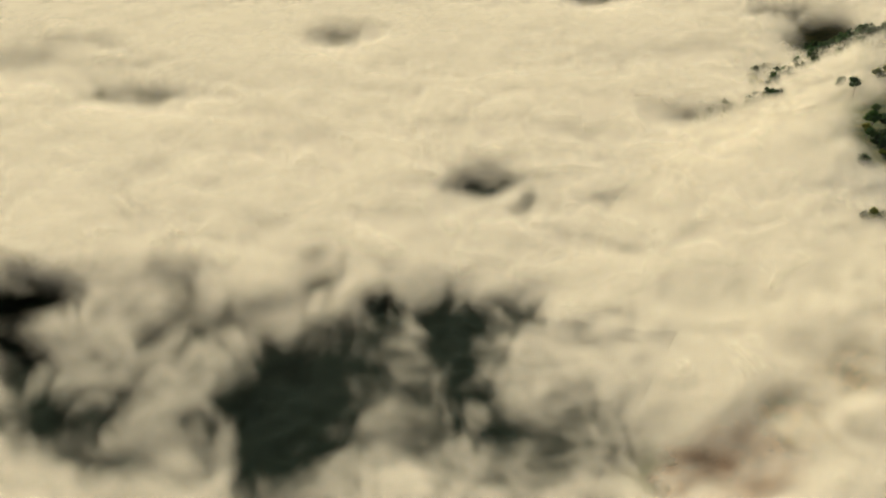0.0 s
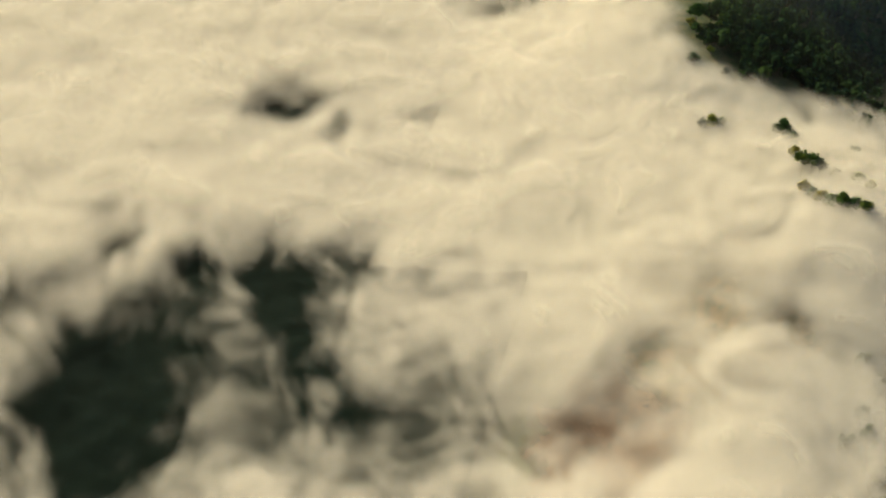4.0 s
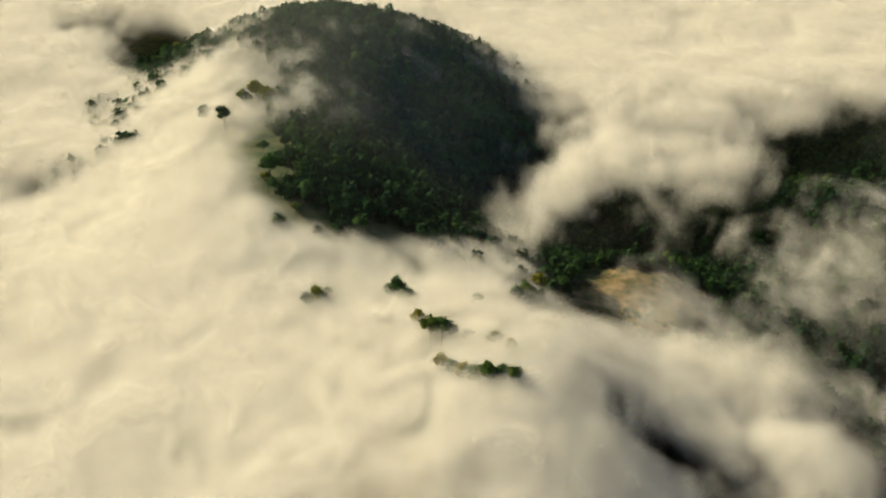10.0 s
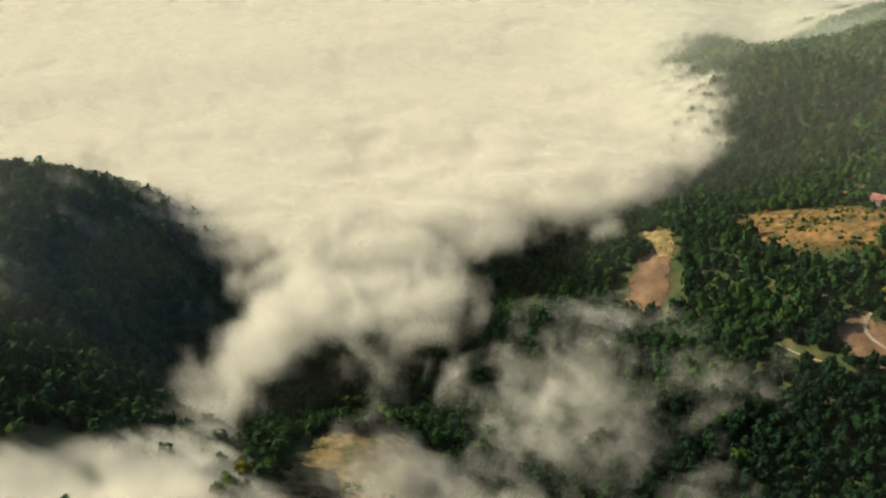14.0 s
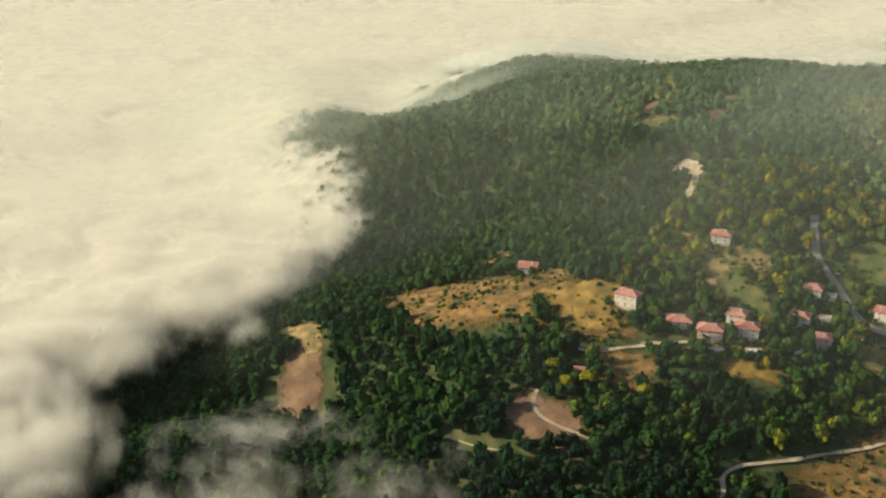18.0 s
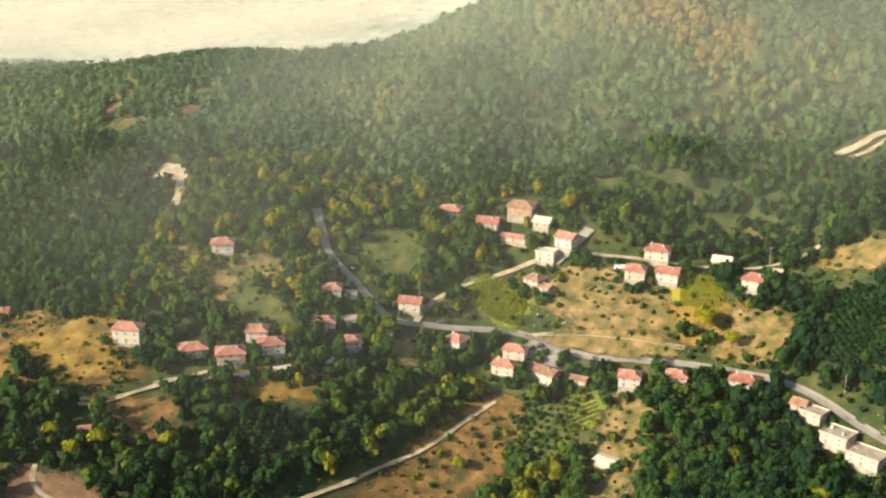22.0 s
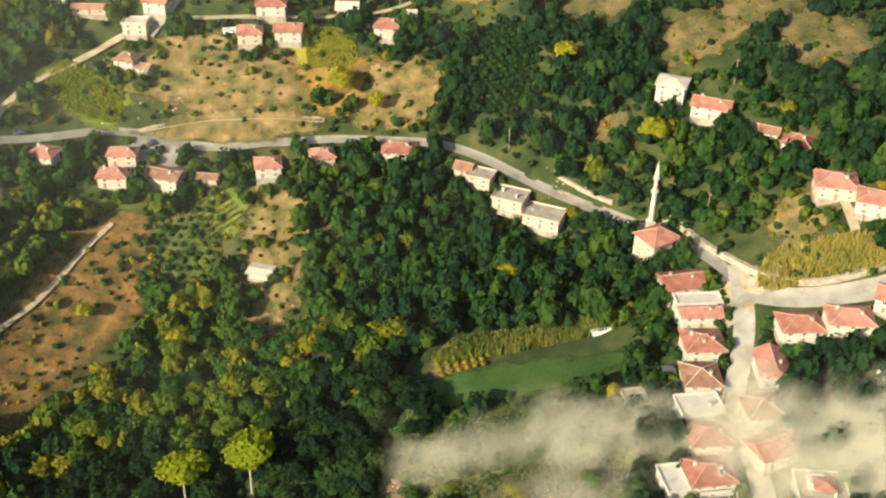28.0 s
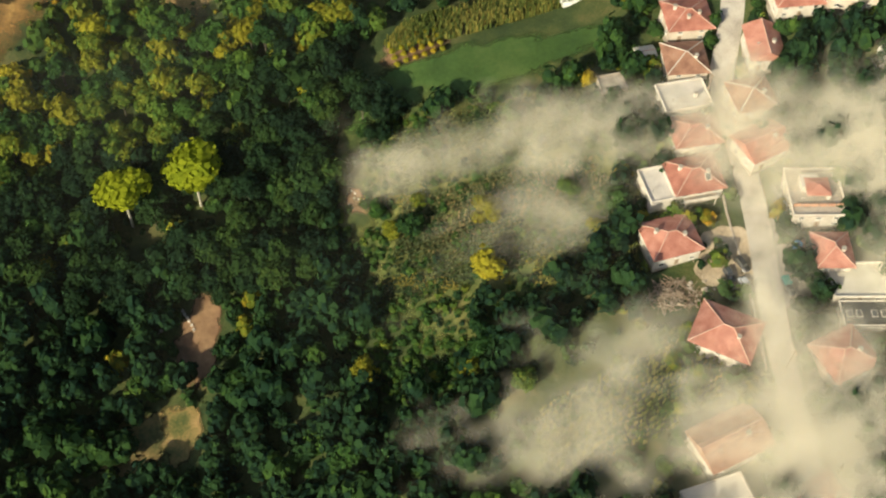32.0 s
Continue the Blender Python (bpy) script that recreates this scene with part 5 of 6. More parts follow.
# heap of cut branches
rs = np.random.default_rng(11)
bm = bmesh.new()
for i in range(170):
    a, r = rs.uniform(0, 6.28), rs.uniform(0, 1) ** 0.6
    px, py = 6.5 * r * math.cos(a), 4.2 * r * math.sin(a)
    h = 1.3 * (1 - r * r) * rs.uniform(0.3, 1) + 0.15
    d = rs.uniform(0, 3.14)
    L = rs.uniform(0.8, 2.4)
    q = cap_bar((px - L * math.cos(d), py - L * math.sin(d), h), (px + L * math.cos(d), py + L * math.sin(d), h + rs.uniform(-0.2, 0.4)), rs.uniform(0.05, 0.13))
    me = bpy.data.meshes.new("branch")
    q.to_mesh(me), q.free()
    bm.from_mesh(me)
    bpy.data.meshes.remove(me)
me = bpy.data.meshes.new("branch_heap")
bm.to_mesh(me), bm.free(), me.materials.append(WOOD)
heap = tagged(new("branch_heap", me), "tangled heap of pale cut branches beside the house", "wood pile")
heap.matrix_world = pose(44.5, 88.5, float(land(44.5, 88.5)) + 0.02)
HOUSE_SPOTS.append((44.5, 88.5, 7))

# white hives in the clearings
hive = None
for x, y in [(111, 41), (110.3, 42), (110.6, 43.2), (109.6, 43.9), (109.2, 45), (108.3, 45.4), (107.6, 46.2), (106.8, 46.8), (112, 44.5), (111.4, 45.6), (161, 63), (160, 62.2), (161.8, 63.6), (155, 60), (154.4, 61), (154, 62), (153.4, 63.2), (153, 64.5), (155.4, 59)]:
    m = pose(x, y, float(land(x, y)) + 0.1, 0, 0, rs.uniform(0, 90))
    if hive is None:
        hive = tagged(new("beehive"), "small white wooden beehive on bare earth", "beehive", group="white beehives")
        part("hive_box", block(0.55, 0.6, 0.55, 0, 0, 0.08, 0.02), WHITE, hive)
        part("lid", block(0.62, 0.68, 0.1, 0, 0, 0.63, 0.01), WHITE, hive)
        part("floor_board", block(0.6, 0.72, 0.08), WOOD, hive)
        hive.matrix_world = m
    else:
        copy_thing(hive, m)

# poles
pole = None
for x, y in [(67, -75), (-6, -75), (11, -33), (25, 40), (2, 5), (150, -93), (100, -138), (26, 110), (240, -95)]:
    m = pose(x, y, float(land(x, y)) - 0.4, 0, 0, rs.uniform(0, 180))
    if pole is None:
        pole = tagged(new("utility_pole"), "grey wooden utility pole with crossarm", "pole", group="utility poles")
        part("post", tube(0.16, 0.11, 9.5), WOOD, pole)
        arm = part("crossarm", block(1.8, 0.12, 0.14, 0, 0, 8.7), WOOD, pole)
        for s in (-0.8, 0, 0.8):
            part("insulator", tube(0.06, 0.05, 0.2, s, 0, 8.84, 8), FRAME, arm)
        pole.matrix_world = m
    else:
        copy_thing(pole, m)

# round golden bushes in a small planted grid
patch("garden_bed", 90.5, 4.5, 8, 5.5, 9, REDDISH, "bare brown soil between planted bushes", lift=0.3, ragged=0.1)
bush = None
for i in range(6):
    for j in range(4):
        x, y = 84.5 + 2.4 * i - 0.35 * j, 1.0 + 2.2 * j + 0.4 * i
        m = pose(x, y, float(land(x, y)) + 0.15, 0, 0, rs.uniform(0, 360))
        if bush is None:
            bush = tagged(new("bush"), "small round golden-green bush on bare soil", "bush", group="planted golden bushes")
            v, f = crown_parts(70, False, 0.85, 0.28, np.random.default_rng(3))
            v = v * 0.8
            v[:, 2] += 0.9
            part_of("foliage", mesh_of("foliage", v, f, GOLD, False, [("tint", np.full(len(v), 0.1))]), None, bush)
            part("stem", tube(0.07, 0.05, 0.7, 0, 0, -0.15, 6), BARK, bush)
            bush.matrix_world = m
        else:
            copy_thing(bush, m)

# loose stones along the banks of the roads
sv, sf, count = [], [], 0
for p, q, spread, number in ((48, -61, 6, 40), (25, -38, 4, 40), (0, -2, 5, 60), (-20, 6, 8, 50), (300, -20, 6, 30), (175, -97, 12, 60), (36, 88, 5, 40), (250, -76, 8, 40)):
    for _ in range(number):
        x, y, r = p + rs.normal(0, spread), q + rs.normal(0, spread * 0.5), rs.uniform(0.15, 0.55)
        v = ICO1_V * rs.uniform(0.6, 1.2, (len(ICO1_V), 1)) * r * np.array([1.2, 1, 0.7]) + np.array([x, y, float(land(x, y)) + 0.35])
        sv.append(v), sf.append(ICO1_F + count)
        count += len(v)
tagged(new("loose_stones", mesh_of("loose_stones", np.vstack(sv), np.vstack(sf), STONE)), "pale loose stones along the road banks", "stones", kind="stuff")

# ---- crops ----
def crop(name, cx, cy, rx, ry, turn, count, height, material, label, rows=1.1, tint=(0.1, 0.9), leaf=0.3):
    """Rows of upright leafy stalks."""
    rs = np.random.default_rng(int(cx * 7 + cy * 3) % 9999)
    u, v = rs.uniform(-1, 1, count), rs.uniform(-1, 1, count)
    px = u * rx
    py = np.round(v * ry / rows) * rows + rs.normal(0, 0.12, count)
    k = (u ** 4 + v ** 4) < 0.9 + 0.2 * np.sin(7 * u + 3 * v)
    px, py = px[k], py[k]
    c, s = math.cos(radians(turn)), math.sin(radians(turn))
    x, y = cx + c * px - s * py, cy + s * px + c * py
    z = land(x, y) + 0.2
    n = len(x)
    h = height * rs.uniform(0.65, 1.15, n)
    vs, fs = [], []
    for j in range(3):
        a = rs.uniform(0, 6.28, n)
        dx, dy = np.cos(a) * leaf, np.sin(a) * leaf
        lean = rs.uniform(0.2, 0.6, n)
        q = np.stack([np.stack([x - dx, y - dy, z], -1), np.stack([x + dx, y + dy, z], -1), np.stack([x + dx * 0.5 + dy * lean, y + dy * 0.5 - dx * lean, z + h], -1), np.stack([x - dx * 0.5 + dy * lean, y - dy * 0.5 - dx * lean, z + h * 0.85], -1)], 1).reshape(-1, 3)
        fs.append(4 * n * j + np.arange(4 * n).reshape(-1, 4))
        vs.append(q)
    t = np.clip(rs.uniform(*tint, n) + 0.2 * wave(x, y, 9, 1.0), 0, 0.95)
    t = np.tile(np.repeat(t, 4), 3)
    return tagged(new(name, mesh_of(name, np.vstack(vs), np.vstack(fs), material, False, [("tint", t)])), label, "crop", kind="stuff")


crop("maize_field", 66, -3, 32, 5, 9, 2600, 2.2, CORN, "rows of drying maize beside a lawn", tint=(0.1, 0.6))
crop("maize_field", -13, 2, 18, 7, -12, 2300, 2.2, CORN, "maize turning yellow inside the road bend", tint=(0.45, 0.95))
crop("maize_field", 78, 55, 26, 8, 4, 2600, 2.0, GREYCROP, "misty strip of drying maize", tint=(0.2, 0.8), leaf=0.4)
crop("maize_field", 60, 112, 22, 9, 20, 1500, 2.0, CORN, "yellowing maize in the mist", tint=(0.1, 0.6))
crop("crop_field", 209, -107, 13, 8, -15, 2000, 1.2, LIMECROP, "yellow-green crop plot by the lane", tint=(0.1, 0.7), leaf=0.5)
crop("maize_field", 82, 66, 25, 8, 4, 2800, 1.8, GREYCROP, "overgrown garden strips between the house and the wood", rows=1.3, tint=(0.05, 0.55), leaf=0.4)
crop("maize_field", 76, 37, 28, 9, 4, 3000, 1.7, GREYCROP, "dense dull green garden crop in thin mist", rows=1.2, tint=(0.0, 0.5), leaf=0.4)
crop("maize_field", 62, 76, 12, 5, 4, 900, 1.8, CORN, "pale garden maize in thin mist", rows=1.2, tint=(0.1, 0.5), leaf=0.4)
crop("maize_field", 98, 71, 9, 1.6, -22, 420, 1.6, CORN, "strip of dry tan reeds", rows=0.8, tint=(0.55, 0.9))
crop("maize_field", 102, 47, 8, 1.4, -20, 300, 1.5, CORN, "strip of pale yellow stalks", rows=0.8, tint=(0.45, 0.8))
crop("crop_field", 165, -67, 8, 8, 30, 700, 1.6, CORN, "rows of yellowing vines below the road", rows=2.0, tint=(0.2, 0.8))
crop("crop_field", 125, -122, 9, 8, 0, 1800, 0.8, LIMECROP, "bright yellow garden crop", rows=0.9, tint=(0.5, 0.95), leaf=0.5)

# ---- trees ----
def lobed_crown(rs, lobes=6, quads=380, leaf=0.10, flat_top=1.0):
    """A crown of several leafy lobes with gaps between them."""
    vs, fs, n = [], [], 0
    for i in range(lobes):
        a, r = 6.28 * i / lobes + rs.uniform(-0.4, 0.4), (0.0 if i == 0 else rs.uniform(0.38, 0.62))
        c = np.array([r * math.cos(a), r * math.sin(a), rs.uniform(-0.25, 0.4) if i else 0.35])
        v, f = crown_parts(quads // lobes, False, 1.0, leaf * 2.0, rs)
        size = rs.uniform(0.42, 0.62) * (1.15 if i == 0 else 1)
        v = v * size + c
        vs.append(v), fs.append(f + n)
        n += len(v)
    v = np.vstack(vs)
    v[:, 2] *= flat_top
    return v, np.vstack(fs)


def tree_proto(rs, radius, height, leaves, bark, label, group, flat_top=1.0, stem=0.45, quads=380, lobes=6, limbs=3):
    top = tagged(new("tree"), label, "tree", group=group)
    v, f = lobed_crown(rs, lobes, quads, flat_top=flat_top)
    v = v * radius
    v[:, 2] += height - v[:, 2].max()
    me = mesh_of("crown", v, f, leaves, False, [("tint", np.zeros(len(v)))])
    part_of("crown", me, None, top)
    bm = tube(0.05 * radius + 0.06, 0.03 * radius + 0.04, height * stem + 0.6, 0, 0, -0.6, 8)
    zt = height * stem
    for i in range(limbs):
        a = 6.28 * i / limbs + rs.uniform(-0.4, 0.4)
        q = cap_bar((0, 0, zt - 0.4), (radius * 0.5 * math.cos(a), radius * 0.5 * math.sin(a), height * rs.uniform(0.68, 0.8)), 0.025 * radius + 0.03)
        m2 = bpy.data.meshes.new("limb")
        q.to_mesh(m2), q.free()
        bm.from_mesh(m2)
        bpy.data.meshes.remove(m2)
    part("trunk", bm, bark, top)
    return top


rs = np.random.default_rng(5)


def plant(protos, places):
    """Sets trees at places (x, y, scale): the first copies are the originals themselves."""
    for i, (x, y, k) in enumerate(places):
        p = protos[i % len(protos)]
        m = pose(x, y, float(land(x, y)) - 0.1, 0, 0, rs.uniform(0, 360))
        if i < len(protos):
            p.matrix_world = m @ Matrix.Scale(k, 4)
        else:
            o = copy_thing(p, m)
            o.scale = (k, k, k * rs.uniform(0.9, 1.15))


# trees that stand out of the mist on the spur
mist_trees = [tree_proto(rs, 4.2, 13, LEAVES_ONE, BARK, "dark tree rising out of the mist", "trees in the mist", 0.9) for _ in range(3)]
plant(mist_trees, [(323, 437, 0.94), (323, 441, 0.82), (325, 433, 0.78), (321, 405, 0.94), (317, 402, 0.82), (324, 408, 0.74), (294, 401, 0.78), (282, 398, 0.94), (280, 394, 0.98), (279, 391, 0.82), (276, 385, 0.57), (269, 376, 0.78), (263, 372, 0.66),
                   (258, 398, 0.78), (254, 395, 0.82), (250, 392, 0.82), (247, 388, 0.82), (245, 384, 0.86), (243, 380, 0.86), (242, 376, 0.82), (417, 450, 1.23), (410, 452, 0.74), (404, 449, 0.74), (377, 449, 0.82), (515, 471, 1.07), (544, 482, 0.82), (540, 452, 0.98), (532, 447, 0.90), (520, 443, 0.82), (539, 458, 0.82),
                   (588, 542, 0.98), (600, 549, 0.98), (574, 534, 0.90), (629, 582, 0.98), (314, 374, 0.66), (455, 452, 0.74), (409, 438, 0.74), (388, 441, 0.57), (370, 433, 0.66), (631, 480, 1.07), (623, 473, 1.07), (753, 512, 1.31), (715, 502, 1.31), (713, 518, 1.15), (542, 453, 1.15), (541, 460, 0.98), (536, 447, 1.07), (538, 483, 0.82),
                   (324, 355, 0.82), (330, 350, 0.82), (341, 341, 0.90), (352, 328, 0.90)])
# two tall pale-stemmed trees in the wood
lime_trees = [tree_proto(rs, 7.4, 20.5, LIME, PALE_BARK, "tall pale-stemmed tree with lime-yellow crown", "tall lime-yellow trees", 0.42, 0.74, 900, 11, 6) for _ in range(2)]
plant(lime_trees, [(149, 31, 0.98), (167, 32, 0.92)])
gold_trees = [tree_proto(rs, 3.6, 9.0, GOLD, BARK, "golden autumn tree among green ones", "golden autumn trees", 0.95, 0.35, 440, 7) for _ in range(3)]
plant(gold_trees, [(173, -21, 1.2), (157, -10, 0.9), (84, 74, 1.15), (122, -104, 1.3), (110, -97, 1.0), (46, -96, 1.1), (22, -64, 1.3), (331, -70, 0.9), (290, -104, 0.9), (51, 28, 0.6), (188, -3, 0.9), (196, -12, 0.8), (150, -20, 0.9), (128, -20, 0.9), (140, -9, 0.8), (72, -30, 0.9), (182, 2, 0.8), (166, -34, 0.7),
                  (202, -30, 0.7), (330, 28, 1.0), (322, 22, 1.1), (352, 8, 0.9), (300, 12, 1.0), (340, 25, 0.9), (118, 12, 0.8), (205, 0, 0.9), (212, 12, 0.8)])
garden_trees = [tree_proto(rs, 3.0, 6.5, LEAVES_ONE, BARK, "round green fruit tree in an overgrown garden", "garden fruit trees", 0.95, 0.3, 480, 7) for _ in range(4)]
plant(garden_trees, [(99, 57, 1.1), (81, 59, 1.3), (62, 58, 1.05), (52, 64, 1.2), (58, 69, 0.7), (122, 38, 1.0), (88, 93, 1.2), (123, 71, 1.1), (103, 56, 0.8), (114, 90, 1.1), (71, 34, 0.9), (119, 108, 1.1), (126, 102, 1.0), (81, 103, 1.0), (88, 88, 1.0), (91, 96, 1.0), (106, 50, 0.8), (96, 50, 0.7)])
# broad trees of the wood below the road, one by one
wood_trees = [tree_proto(rs, rs.uniform(3.0, 3.8), rs.uniform(7.0, 9.0), LEAVES_ONE, BARK, "broadleaf tree with dense green crown in a wood", "broadleaf trees below the village", 0.95, 0.35, 480, 7) for _ in range(7)]
CLEAR = [(160, -112, 42, 13), (208, -34, 12, 16), (146, -52, 11, 25), (461, 76, 24, 20), (486, 52, 20, 7), (395, -22, 28, 13), (345, -12, 15, 11), (274, -26, 16, 9), (331, 44, 11, 6), (35, -166, 20, 8), (0, -140, 22, 13), (-12, 0, 20, 12), (208, -104, 15, 10), (129, -119, 10, 11), (73, 9, 36, 17),
         (152, 67, 6, 11), (378, -129, 9, 7), (78, 55, 28, 9), (165, -67, 9, 9), (64, -208, 14, 12), (425, -165, 14, 8), (400, -200, 12, 7), (60, 112, 20, 9), (109, 43, 5, 6), (30, 80, 10, 16), (424, 5, 50, 26), (446, -47, 16, 13), (358, -18, 18, 15), (316, 4, 15, 9), (315, -66, 10, 7), (97, -106, 10, 7), (66, -137, 14, 6), (28, -127, 15, 8), (3, -94, 14, 8), (33, -71, 8, 5), (392, -180, 10, 6), (436, -181, 11, 7), (65, -102, 12, 21), (160, 90, 9, 9), (318, -68, 12, 6), (310, -82, 14, 5), (338, -76, 11, 5), (58, 112, 32, 19), (82, 52, 34, 30), (103, 87, 15, 13), (354, 286, 38, 36), (329, 46, 19, 10), (241, 8, 6, 13), (226, -13, 9, 14), (197, -48, 12, 15), (189, -60, 9, 9), (118, -109, 17, 9), (-13, -17, 11, 9), (245, 243, 36, 22)]
# low growth only: wider than the open ground itself, so that no tall tree stands before it
THINNED = [(222, 1, 13, 12), (212, -16, 15, 14), (196, -34, 13, 15), (203, -26, 12, 12), (144, -29, 10, 10), (145, -76, 9, 9), (163, -63, 10, 12), (174, -53, 9, 17), (102, -100, 14, 13), (150, -96, 24, 6), (69, -131, 18, 9), (30, -120, 15, 14), (-21, -101, 15, 10), (4, -86, 13, 12), (-38, -82, 14, 14),
           (237, -66, 9, 7), (270, -23, 14, 9), (316, -78, 20, 8), (259, -113, 15, 13), (296, -58, 19, 10), (400, 12, 36, 18), (350, -8, 22, 12), (-6, -11, 10, 11), (181, -119, 9, 6), (120, -112, 14, 10), (200, -70, 12, 6), (408, -24, 11, 12), (330, 50, 16, 10)]
MISTY = [(160, 440, 95, 60), (200, 510, 190, 100), (285, 430, 100, 100), (250, 330, 90, 70), (440, 500, 110, 60), (560, 480, 60, 40), (360, 540, 170, 90)]


def wooded(x, y, grow=1.0):
    ok = ~near_road(x, y, 2.6)
    w = 1 + 0.3 * wave(x, y, 6, 5.0)
    for cx, cy, rx, ry in CLEAR + THINNED:
        ok &= ((x - cx) / rx) ** 2 + ((y - cy) / ry) ** 2 > w * grow
    for hx, hy, hr in HOUSE_SPOTS:
        ok &= (x - hx) ** 2 + (y - hy) ** 2 > (hr + 1.2) ** 2
    return ok


x, y = scatter(85, 235, -58, 112, 6.0)
k = wooded(x, y)
x, y = x[k], y[k]
k = (np.hypot(x - 149, y - 36) > 6.5) & (np.hypot(x - 167, y - 37) > 6.5)
x, y = x[k], y[k]
order = np.argsort((x - 150) ** 2 * 0.6 + (y - 20) ** 2)[:205]
spots = [(float(a), float(b), float(rs.uniform(0.85, 1.35))) for a, b in zip(x[order], y[order])]
deep_trees = [tree_proto(rs, rs.uniform(3.0, 3.9), rs.uniform(7.0, 9.0), SHADE_GREEN, BARK, "green ravine tree with the wood's shade painted into its leaves", "dark trees of the ravine", 0.95, 0.35, 480, 7) for _ in range(6)]
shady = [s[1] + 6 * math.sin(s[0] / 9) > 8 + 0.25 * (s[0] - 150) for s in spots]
plant(wood_trees, [s for s, dark in zip(spots, shady) if not dark][:290])
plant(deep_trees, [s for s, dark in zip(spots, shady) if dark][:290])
TAKEN = np.vstack([np.stack([x[order], y[order]], -1), [(149, 33), (149, 38), (167, 34), (167, 39), (152, 35), (164, 36)]])

# ---- woods that nobody could count ----
def free(x, y, gap):
    ok = np.ones(len(x), bool)
    for a, b in TAKEN:
        ok &= (x - a) ** 2 + (y - b) ** 2 > gap ** 2
    return ok


def small_lobes(lobes, quads, leaf):
    vs, fs, n = [], [], 0
    for i in range(lobes):
        a, r = rng.uniform(0, 6.28), (0 if i == 0 else rng.uniform(0.3, 0.55))
        v, f = crown_parts(quads // lobes, None, 1.0, leaf)
        v = v * rng.uniform(0.5, 0.72) + np.array([r * math.cos(a), r * math.sin(a), rng.uniform(-0.2, 0.35)])
        vs.append(v), fs.append(f + n)
        n += len(v)
    return np.vstack(vs), np.vstack(fs)


NEAR = [small_lobes(4, 84, 0.33) for _ in range(7)]
MID = [small_lobes(3, 48, 0.36) for _ in range(6)]
FAR = [crown_parts(15, None, 1.05, 0.36) for _ in range(6)]
BUSH = [crown_parts(22, None, 0.8, 0.36) for _ in range(5)]
THIN = [crown_parts(13, None, 0.7, 0.42) for _ in range(5)]
LOW = [crown_parts(10, None, 1.0, 0.4) for _ in range(4)]

x, y = scatter(-90, 360, -153, 180, 5.5)
k = wooded(x, y) & free(x, y, 3.2)
x, y = x[k], y[k]
# the tint drops over the ravine: its deep shade is painted into the leaves
lively = 0.28 + 0.05 * step01(x, 190, 230) * step01(-y, 40, 70) + 0.12 * step01(y, -75, -55) * step01(-x, -235, -205) - 0.26 * step01(y, 0, 60) - 0.10 * step01(x, 90, 140) * step01(y, 30, 70) - 0.08 * step01(x, 230, 280) * step01(y, -45, -15) - 0.27 * step01(-x, -150, -90) + 0.12 * step01(x, 230, 290) * step01(-y, 30, 60) + 0.10 * wave(x, y, 45, 7.0) + rng.normal(0, 0.15, len(x)) + 0.33 * (rng.random(len(x)) < np.where(x < 130, 0.022, 0.045))
back = (x > 255) | (y < -135) | (x < -50)
for pick, kinds in ((~back, NEAR), (back, MID)):
    forest("village_woods", x[pick], y[pick], rng.uniform(2.3, 4.5, pick.sum()), np.clip(lively[pick], 0.02, 0.66), kinds, "mixed green and yellowing broadleaf trees")
# scrub on the open slopes
x, y = scatter(-60, 480, -180, 360, 3.3)
inside = np.zeros(len(x), bool)
for cx, cy, rx, ry in CLEAR[:3] + CLEAR[4:8] + CLEAR[9:14] + CLEAR[18:19] + CLEAR[25:37] + CLEAR[39:42] + CLEAR[-7:-1] + THINNED[:-1] + [(255, 300, 80, 50)]:
    inside |= ((x - cx) / rx) ** 2 + ((y - cy) / ry) ** 2 < 1.3
k = inside & ~near_road(x, y, 0.8) & (wave(x, y, 13, 3.0) + rng.uniform(-0.7, 0.7, len(x)) > np.where(x > 290, -0.3, -0.12))
for hx, hy, hr in HOUSE_SPOTS:
    k &= (x - hx) ** 2 + (y - hy) ** 2 > (hr + 0.3) ** 2
x, y = x[k], y[k]
forest("scrub", x, y, 0.4 + 1.0 * rng.random(len(x)) ** 2, np.clip(rng.normal(0.45, 0.2, len(x)), 0.05, 0.9), BUSH, "low scrub bushes on dry grass", 0.6)
# a dark young plantation in close rows, and brambles at the wood's edge
x, y = scatter(50, 80, -126, -80, 2.3, 0.12)
k = ((x - 65) / 11) ** 2 + ((y + 102) / 20) ** 2 < 1 + 0.2 * wave(x, y, 6, 1.0)
forest("plantation", x[k], y[k], rng.uniform(1.1, 1.6, k.sum()), np.clip(rng.normal(0.08, 0.05, k.sum()), 0.0, 0.3), BUSH, "dense dark green young plantation in rows", 0.4)
x, y = scatter(163, 185, -71, -37, 3.1, 0.2)
forest("orchard_bushes", x, y, rng.uniform(0.8, 1.5, len(x)), np.clip(rng.normal(0.25, 0.12, len(x)), 0.0, 0.7), BUSH, "green orchard bushes down a grassy slope", 0.5)
x, y = scatter(30, 120, 22, 130, 2.1)
k = (((x - 103) / 15) ** 2 + ((y - 87) / 13) ** 2 < 1.1) | ((((x - 82) / 35) ** 2 + ((y - 52) / 31) ** 2 < 1.0) & (wave(x, y, 5, 2.0) > -0.2)) | ((((x - 60) / 30) ** 2 + ((y - 112) / 17) ** 2 < 1.0) & (wave(x, y, 5, 2.0) > 0.0))
k &= ~near_road(x, y, 1.0)
for hx, hy, hr in HOUSE_SPOTS:
    k &= (x - hx) ** 2 + (y - hy) ** 2 > hr ** 2
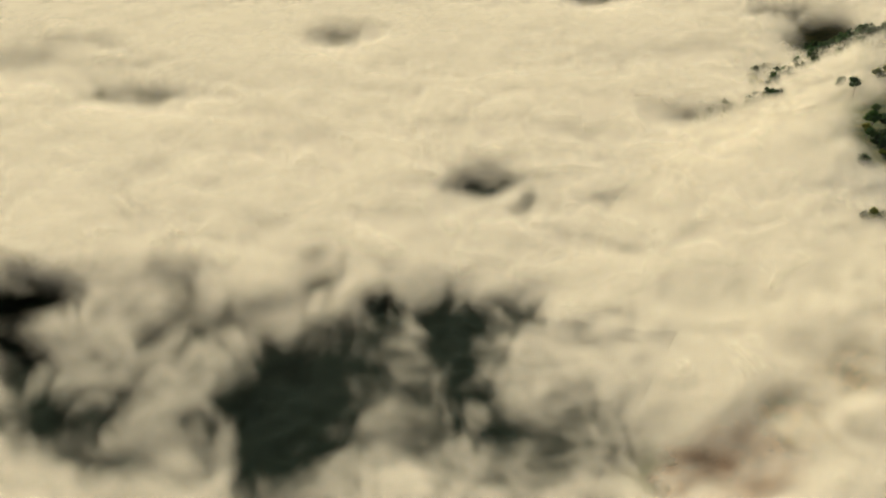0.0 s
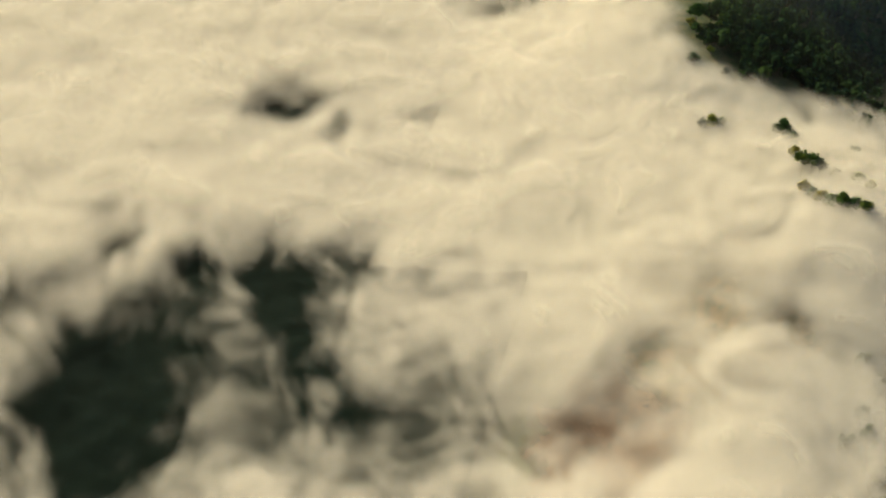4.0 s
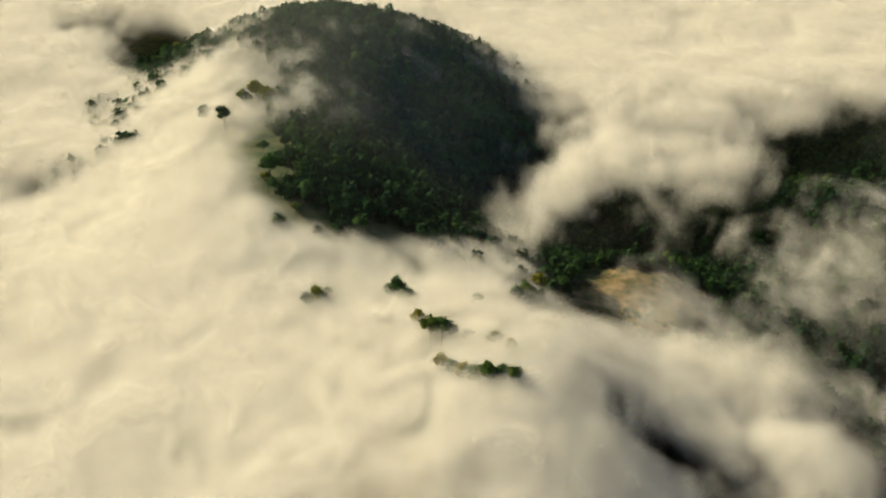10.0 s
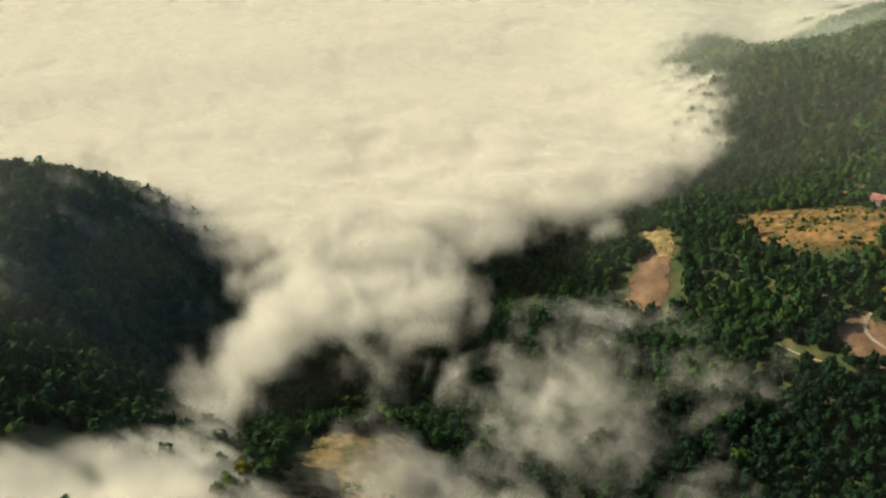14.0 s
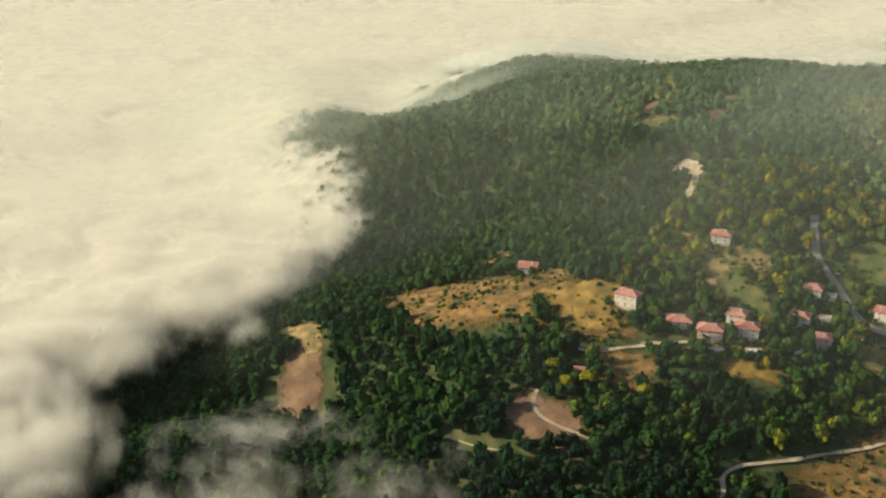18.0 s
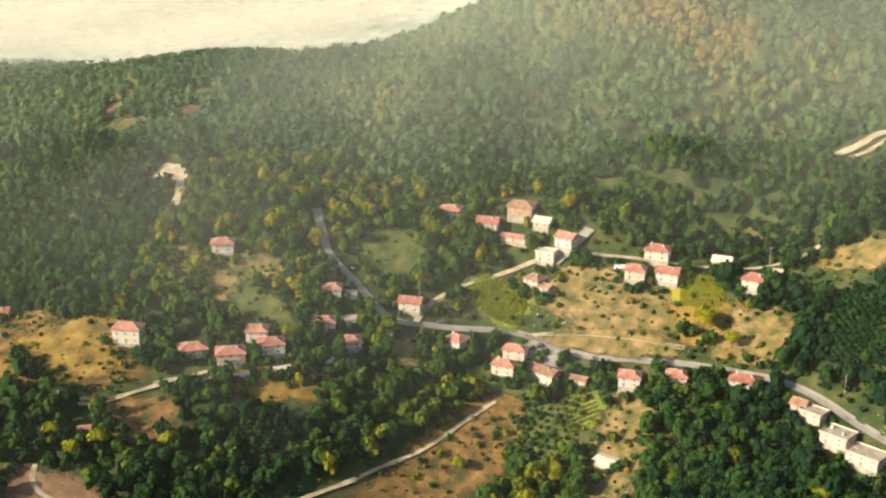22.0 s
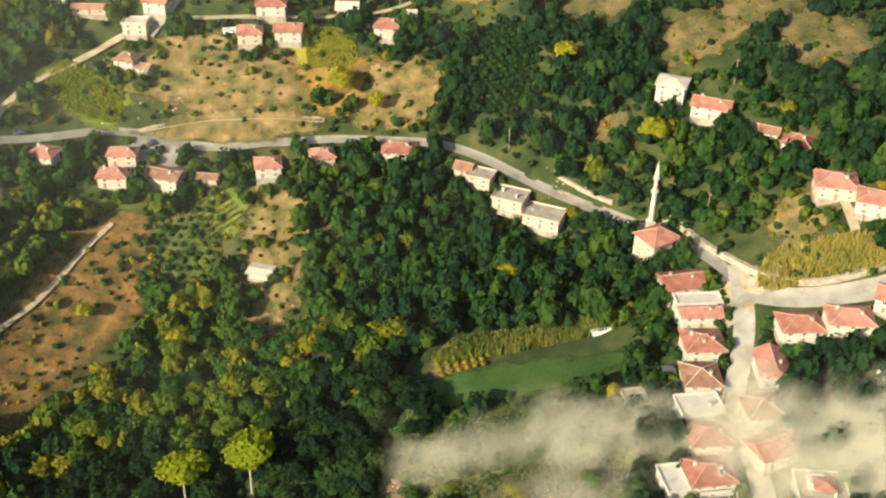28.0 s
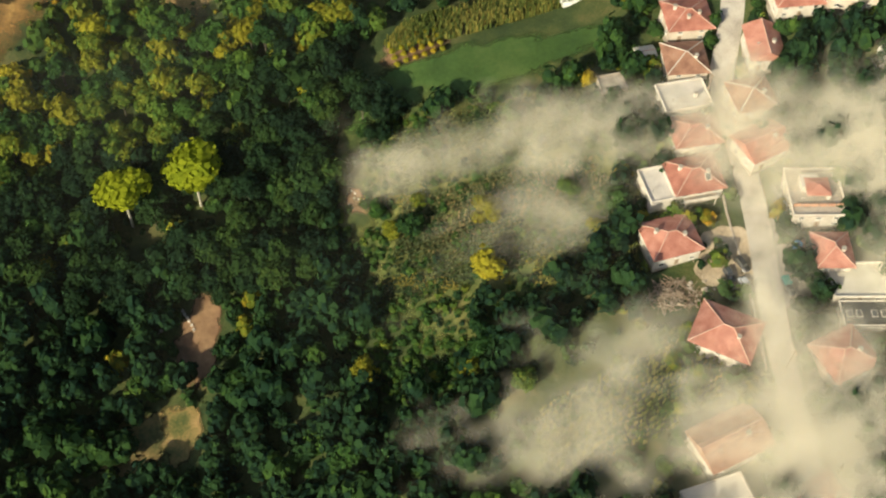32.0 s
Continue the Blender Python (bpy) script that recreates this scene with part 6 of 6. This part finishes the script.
forest("brambles", x[k], y[k], rng.uniform(0.7, 1.4, k.sum()), np.clip(rng.normal(0.26, 0.12, k.sum()), 0.0, 0.6), BUSH, "low green brambles", 0.6)
# garden shrubs between the houses
x, y = scatter(-60, 350, -160, 150, 4.4)
k = np.zeros(len(x), bool)
for hx, hy, hr in HOUSE_SPOTS:
    k |= (x - hx) ** 2 + (y - hy) ** 2 < (hr + 6) ** 2
for hx, hy, hr in HOUSE_SPOTS:
    k &= (x - hx) ** 2 + (y - hy) ** 2 > (hr + 0.4) ** 2
k &= ~near_road(x, y, 1.4) & (rng.random(len(x)) < 0.75)
x, y = x[k], y[k]
forest("garden_shrubs", x, y, rng.uniform(1.0, 2.5, len(x)), np.clip(rng.normal(0.34, 0.16, len(x)), 0.05, 0.8), BUSH, "garden shrubs and small fruit trees", 0.5)


x, y = np.array(SHRUB_SPOTS).T
x, y = x + rng.uniform(-0.8, 0.8, len(x)), y + rng.uniform(-0.8, 0.8, len(x))
k = ~near_road(x, y, 0.6) & (rng.random(len(x)) < 0.85)
for hx, hy, hr in HOUSE_SPOTS:
    k &= (x - hx) ** 2 + (y - hy) ** 2 > (hr - 1.6) ** 2
x, y = x[k], y[k]
forest("garden_shrubs", x, y, rng.uniform(1.2, 2.3, len(x)), np.clip(rng.normal(0.3, 0.14, len(x)), 0.05, 0.8), NEAR, "small garden trees close to the house walls", 0.45)


def hill_wood(name, x0, x1, y0, y1, step, r, tint, kinds, label, skip, least=-99, leaves=None, near_side=0):
    x, y = scatter(x0, x1, y0, y1, step)
    k = wooded(x, y) & ~((x > -90) & (x < 360) & (y > -153) & (y < 180))
    for cx, cy, rx, ry in skip:
        k &= ((x - cx) / rx) ** 2 + ((y - cy) / ry) ** 2 > 1 + 0.3 * wave(x, y, 14, 2.0)
    k &= ground(x, y) > least
    if near_side:
        k &= near_side * (y - np.interp(x, SPUR_X, SPUR_Y) + 7 * wave(x, y, 20, 3.0)) > 0
    x, y = x[k], y[k]
    t = tint[0] + tint[1] * (wave(x, y, 60, 8.0) + wave(x, y, 21, 4.0)) + 0.42 * blob(x, y, 165, -262, 75, 26, -5) + rng.normal(0, tint[2], len(x))
    forest(name, x, y, rng.uniform(*r, len(x)), np.clip(t, 0.02, 0.8), kinds, label, 0.35, leaves)


SPUR_X, SPUR_Y = (-140, 0, 90, 175, 230, 300, 900), (-243, -226, -203, -184, -172, -152, -120)
hill_wood("mountain_forest", -140, 820, -440, -150, 5.0, (2.1, 3.5), (0.28, 0.12, 0.07), FAR, "dense mixed forest on the mountain slope", [], -99, SUN_PAINTED, -1)
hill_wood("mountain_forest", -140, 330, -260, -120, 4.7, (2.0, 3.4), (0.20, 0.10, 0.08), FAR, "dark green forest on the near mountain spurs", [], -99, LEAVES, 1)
hill_wood("hill_forest", -330, -88, -190, 180, 9.0, (3.4, 5.2), (0.28, 0.08, 0.07), LOW, "green forest west of the village", [])
hill_wood("hill_forest", -330, -60, 180, 330, 9.0, (3.4, 5.2), (0.2, 0.08, 0.07), LOW, "green forest west of the village", [])
hill_wood("hill_forest", 360, 820, -150, 180, 5.9, (2.5, 4.1), (0.15, 0.08, 0.06), FAR, "dense dark green forest on the valley side", [])
hill_wood("hill_forest", -60, 760, 180, 480, 6.3, (2.4, 4.2), (0.13, 0.07, 0.06), FAR, "dense dark green forest on a misty hill", MISTY)
hill_wood("valley_forest", 235, 800, 480, 580, 9.5, (3.4, 5.6), (0.12, 0.05, 0.05), LOW, "dark forest under the mist", MISTY)

# closed canopies: deep under the mist with shade in the colour, and on the far ridges
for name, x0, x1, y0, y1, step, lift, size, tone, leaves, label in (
        ("valley_canopy", -200, 215, 505, 584, 4.0, 5.5, 4.2, 0.0, CANOPY_SHADE, "dark closed forest canopy deep under the mist"),
        ("valley_canopy", -200, 820, 575, 960, 4.0, 5.5, 4.2, 0.0, CANOPY_SHADE, "dark closed forest canopy deep under the mist"),
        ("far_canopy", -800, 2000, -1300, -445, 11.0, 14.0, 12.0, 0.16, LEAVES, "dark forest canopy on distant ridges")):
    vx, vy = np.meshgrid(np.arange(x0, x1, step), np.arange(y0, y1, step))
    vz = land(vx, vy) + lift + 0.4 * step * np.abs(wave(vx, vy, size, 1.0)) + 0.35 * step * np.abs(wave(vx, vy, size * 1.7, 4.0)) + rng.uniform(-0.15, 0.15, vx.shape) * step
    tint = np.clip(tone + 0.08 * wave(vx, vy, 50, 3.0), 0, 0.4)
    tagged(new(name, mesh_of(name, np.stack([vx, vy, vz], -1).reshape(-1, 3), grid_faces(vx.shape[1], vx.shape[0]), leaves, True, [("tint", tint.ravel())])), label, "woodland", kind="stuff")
# undergrowth between the trees of the wood
x, y = scatter(-60, 310, -155, 118, 4.5)
k = ~near_road(x, y, 1.3) & (rng.random(len(x)) < 0.9)
for cx, cy, rx, ry in CLEAR + THINNED:
    k &= ((x - cx) / rx) ** 2 + ((y - cy) / ry) ** 2 > 1
for hx, hy, hr in HOUSE_SPOTS:
    k &= (x - hx) ** 2 + (y - hy) ** 2 > hr ** 2
x, y = x[k], y[k]
forest("undergrowth", x, y, rng.uniform(0.9, 1.9, len(x)), np.clip(rng.normal(0.15, 0.10, len(x)), 0.0, 0.8), THIN, "green undergrowth and saplings between the trees", 0.6)
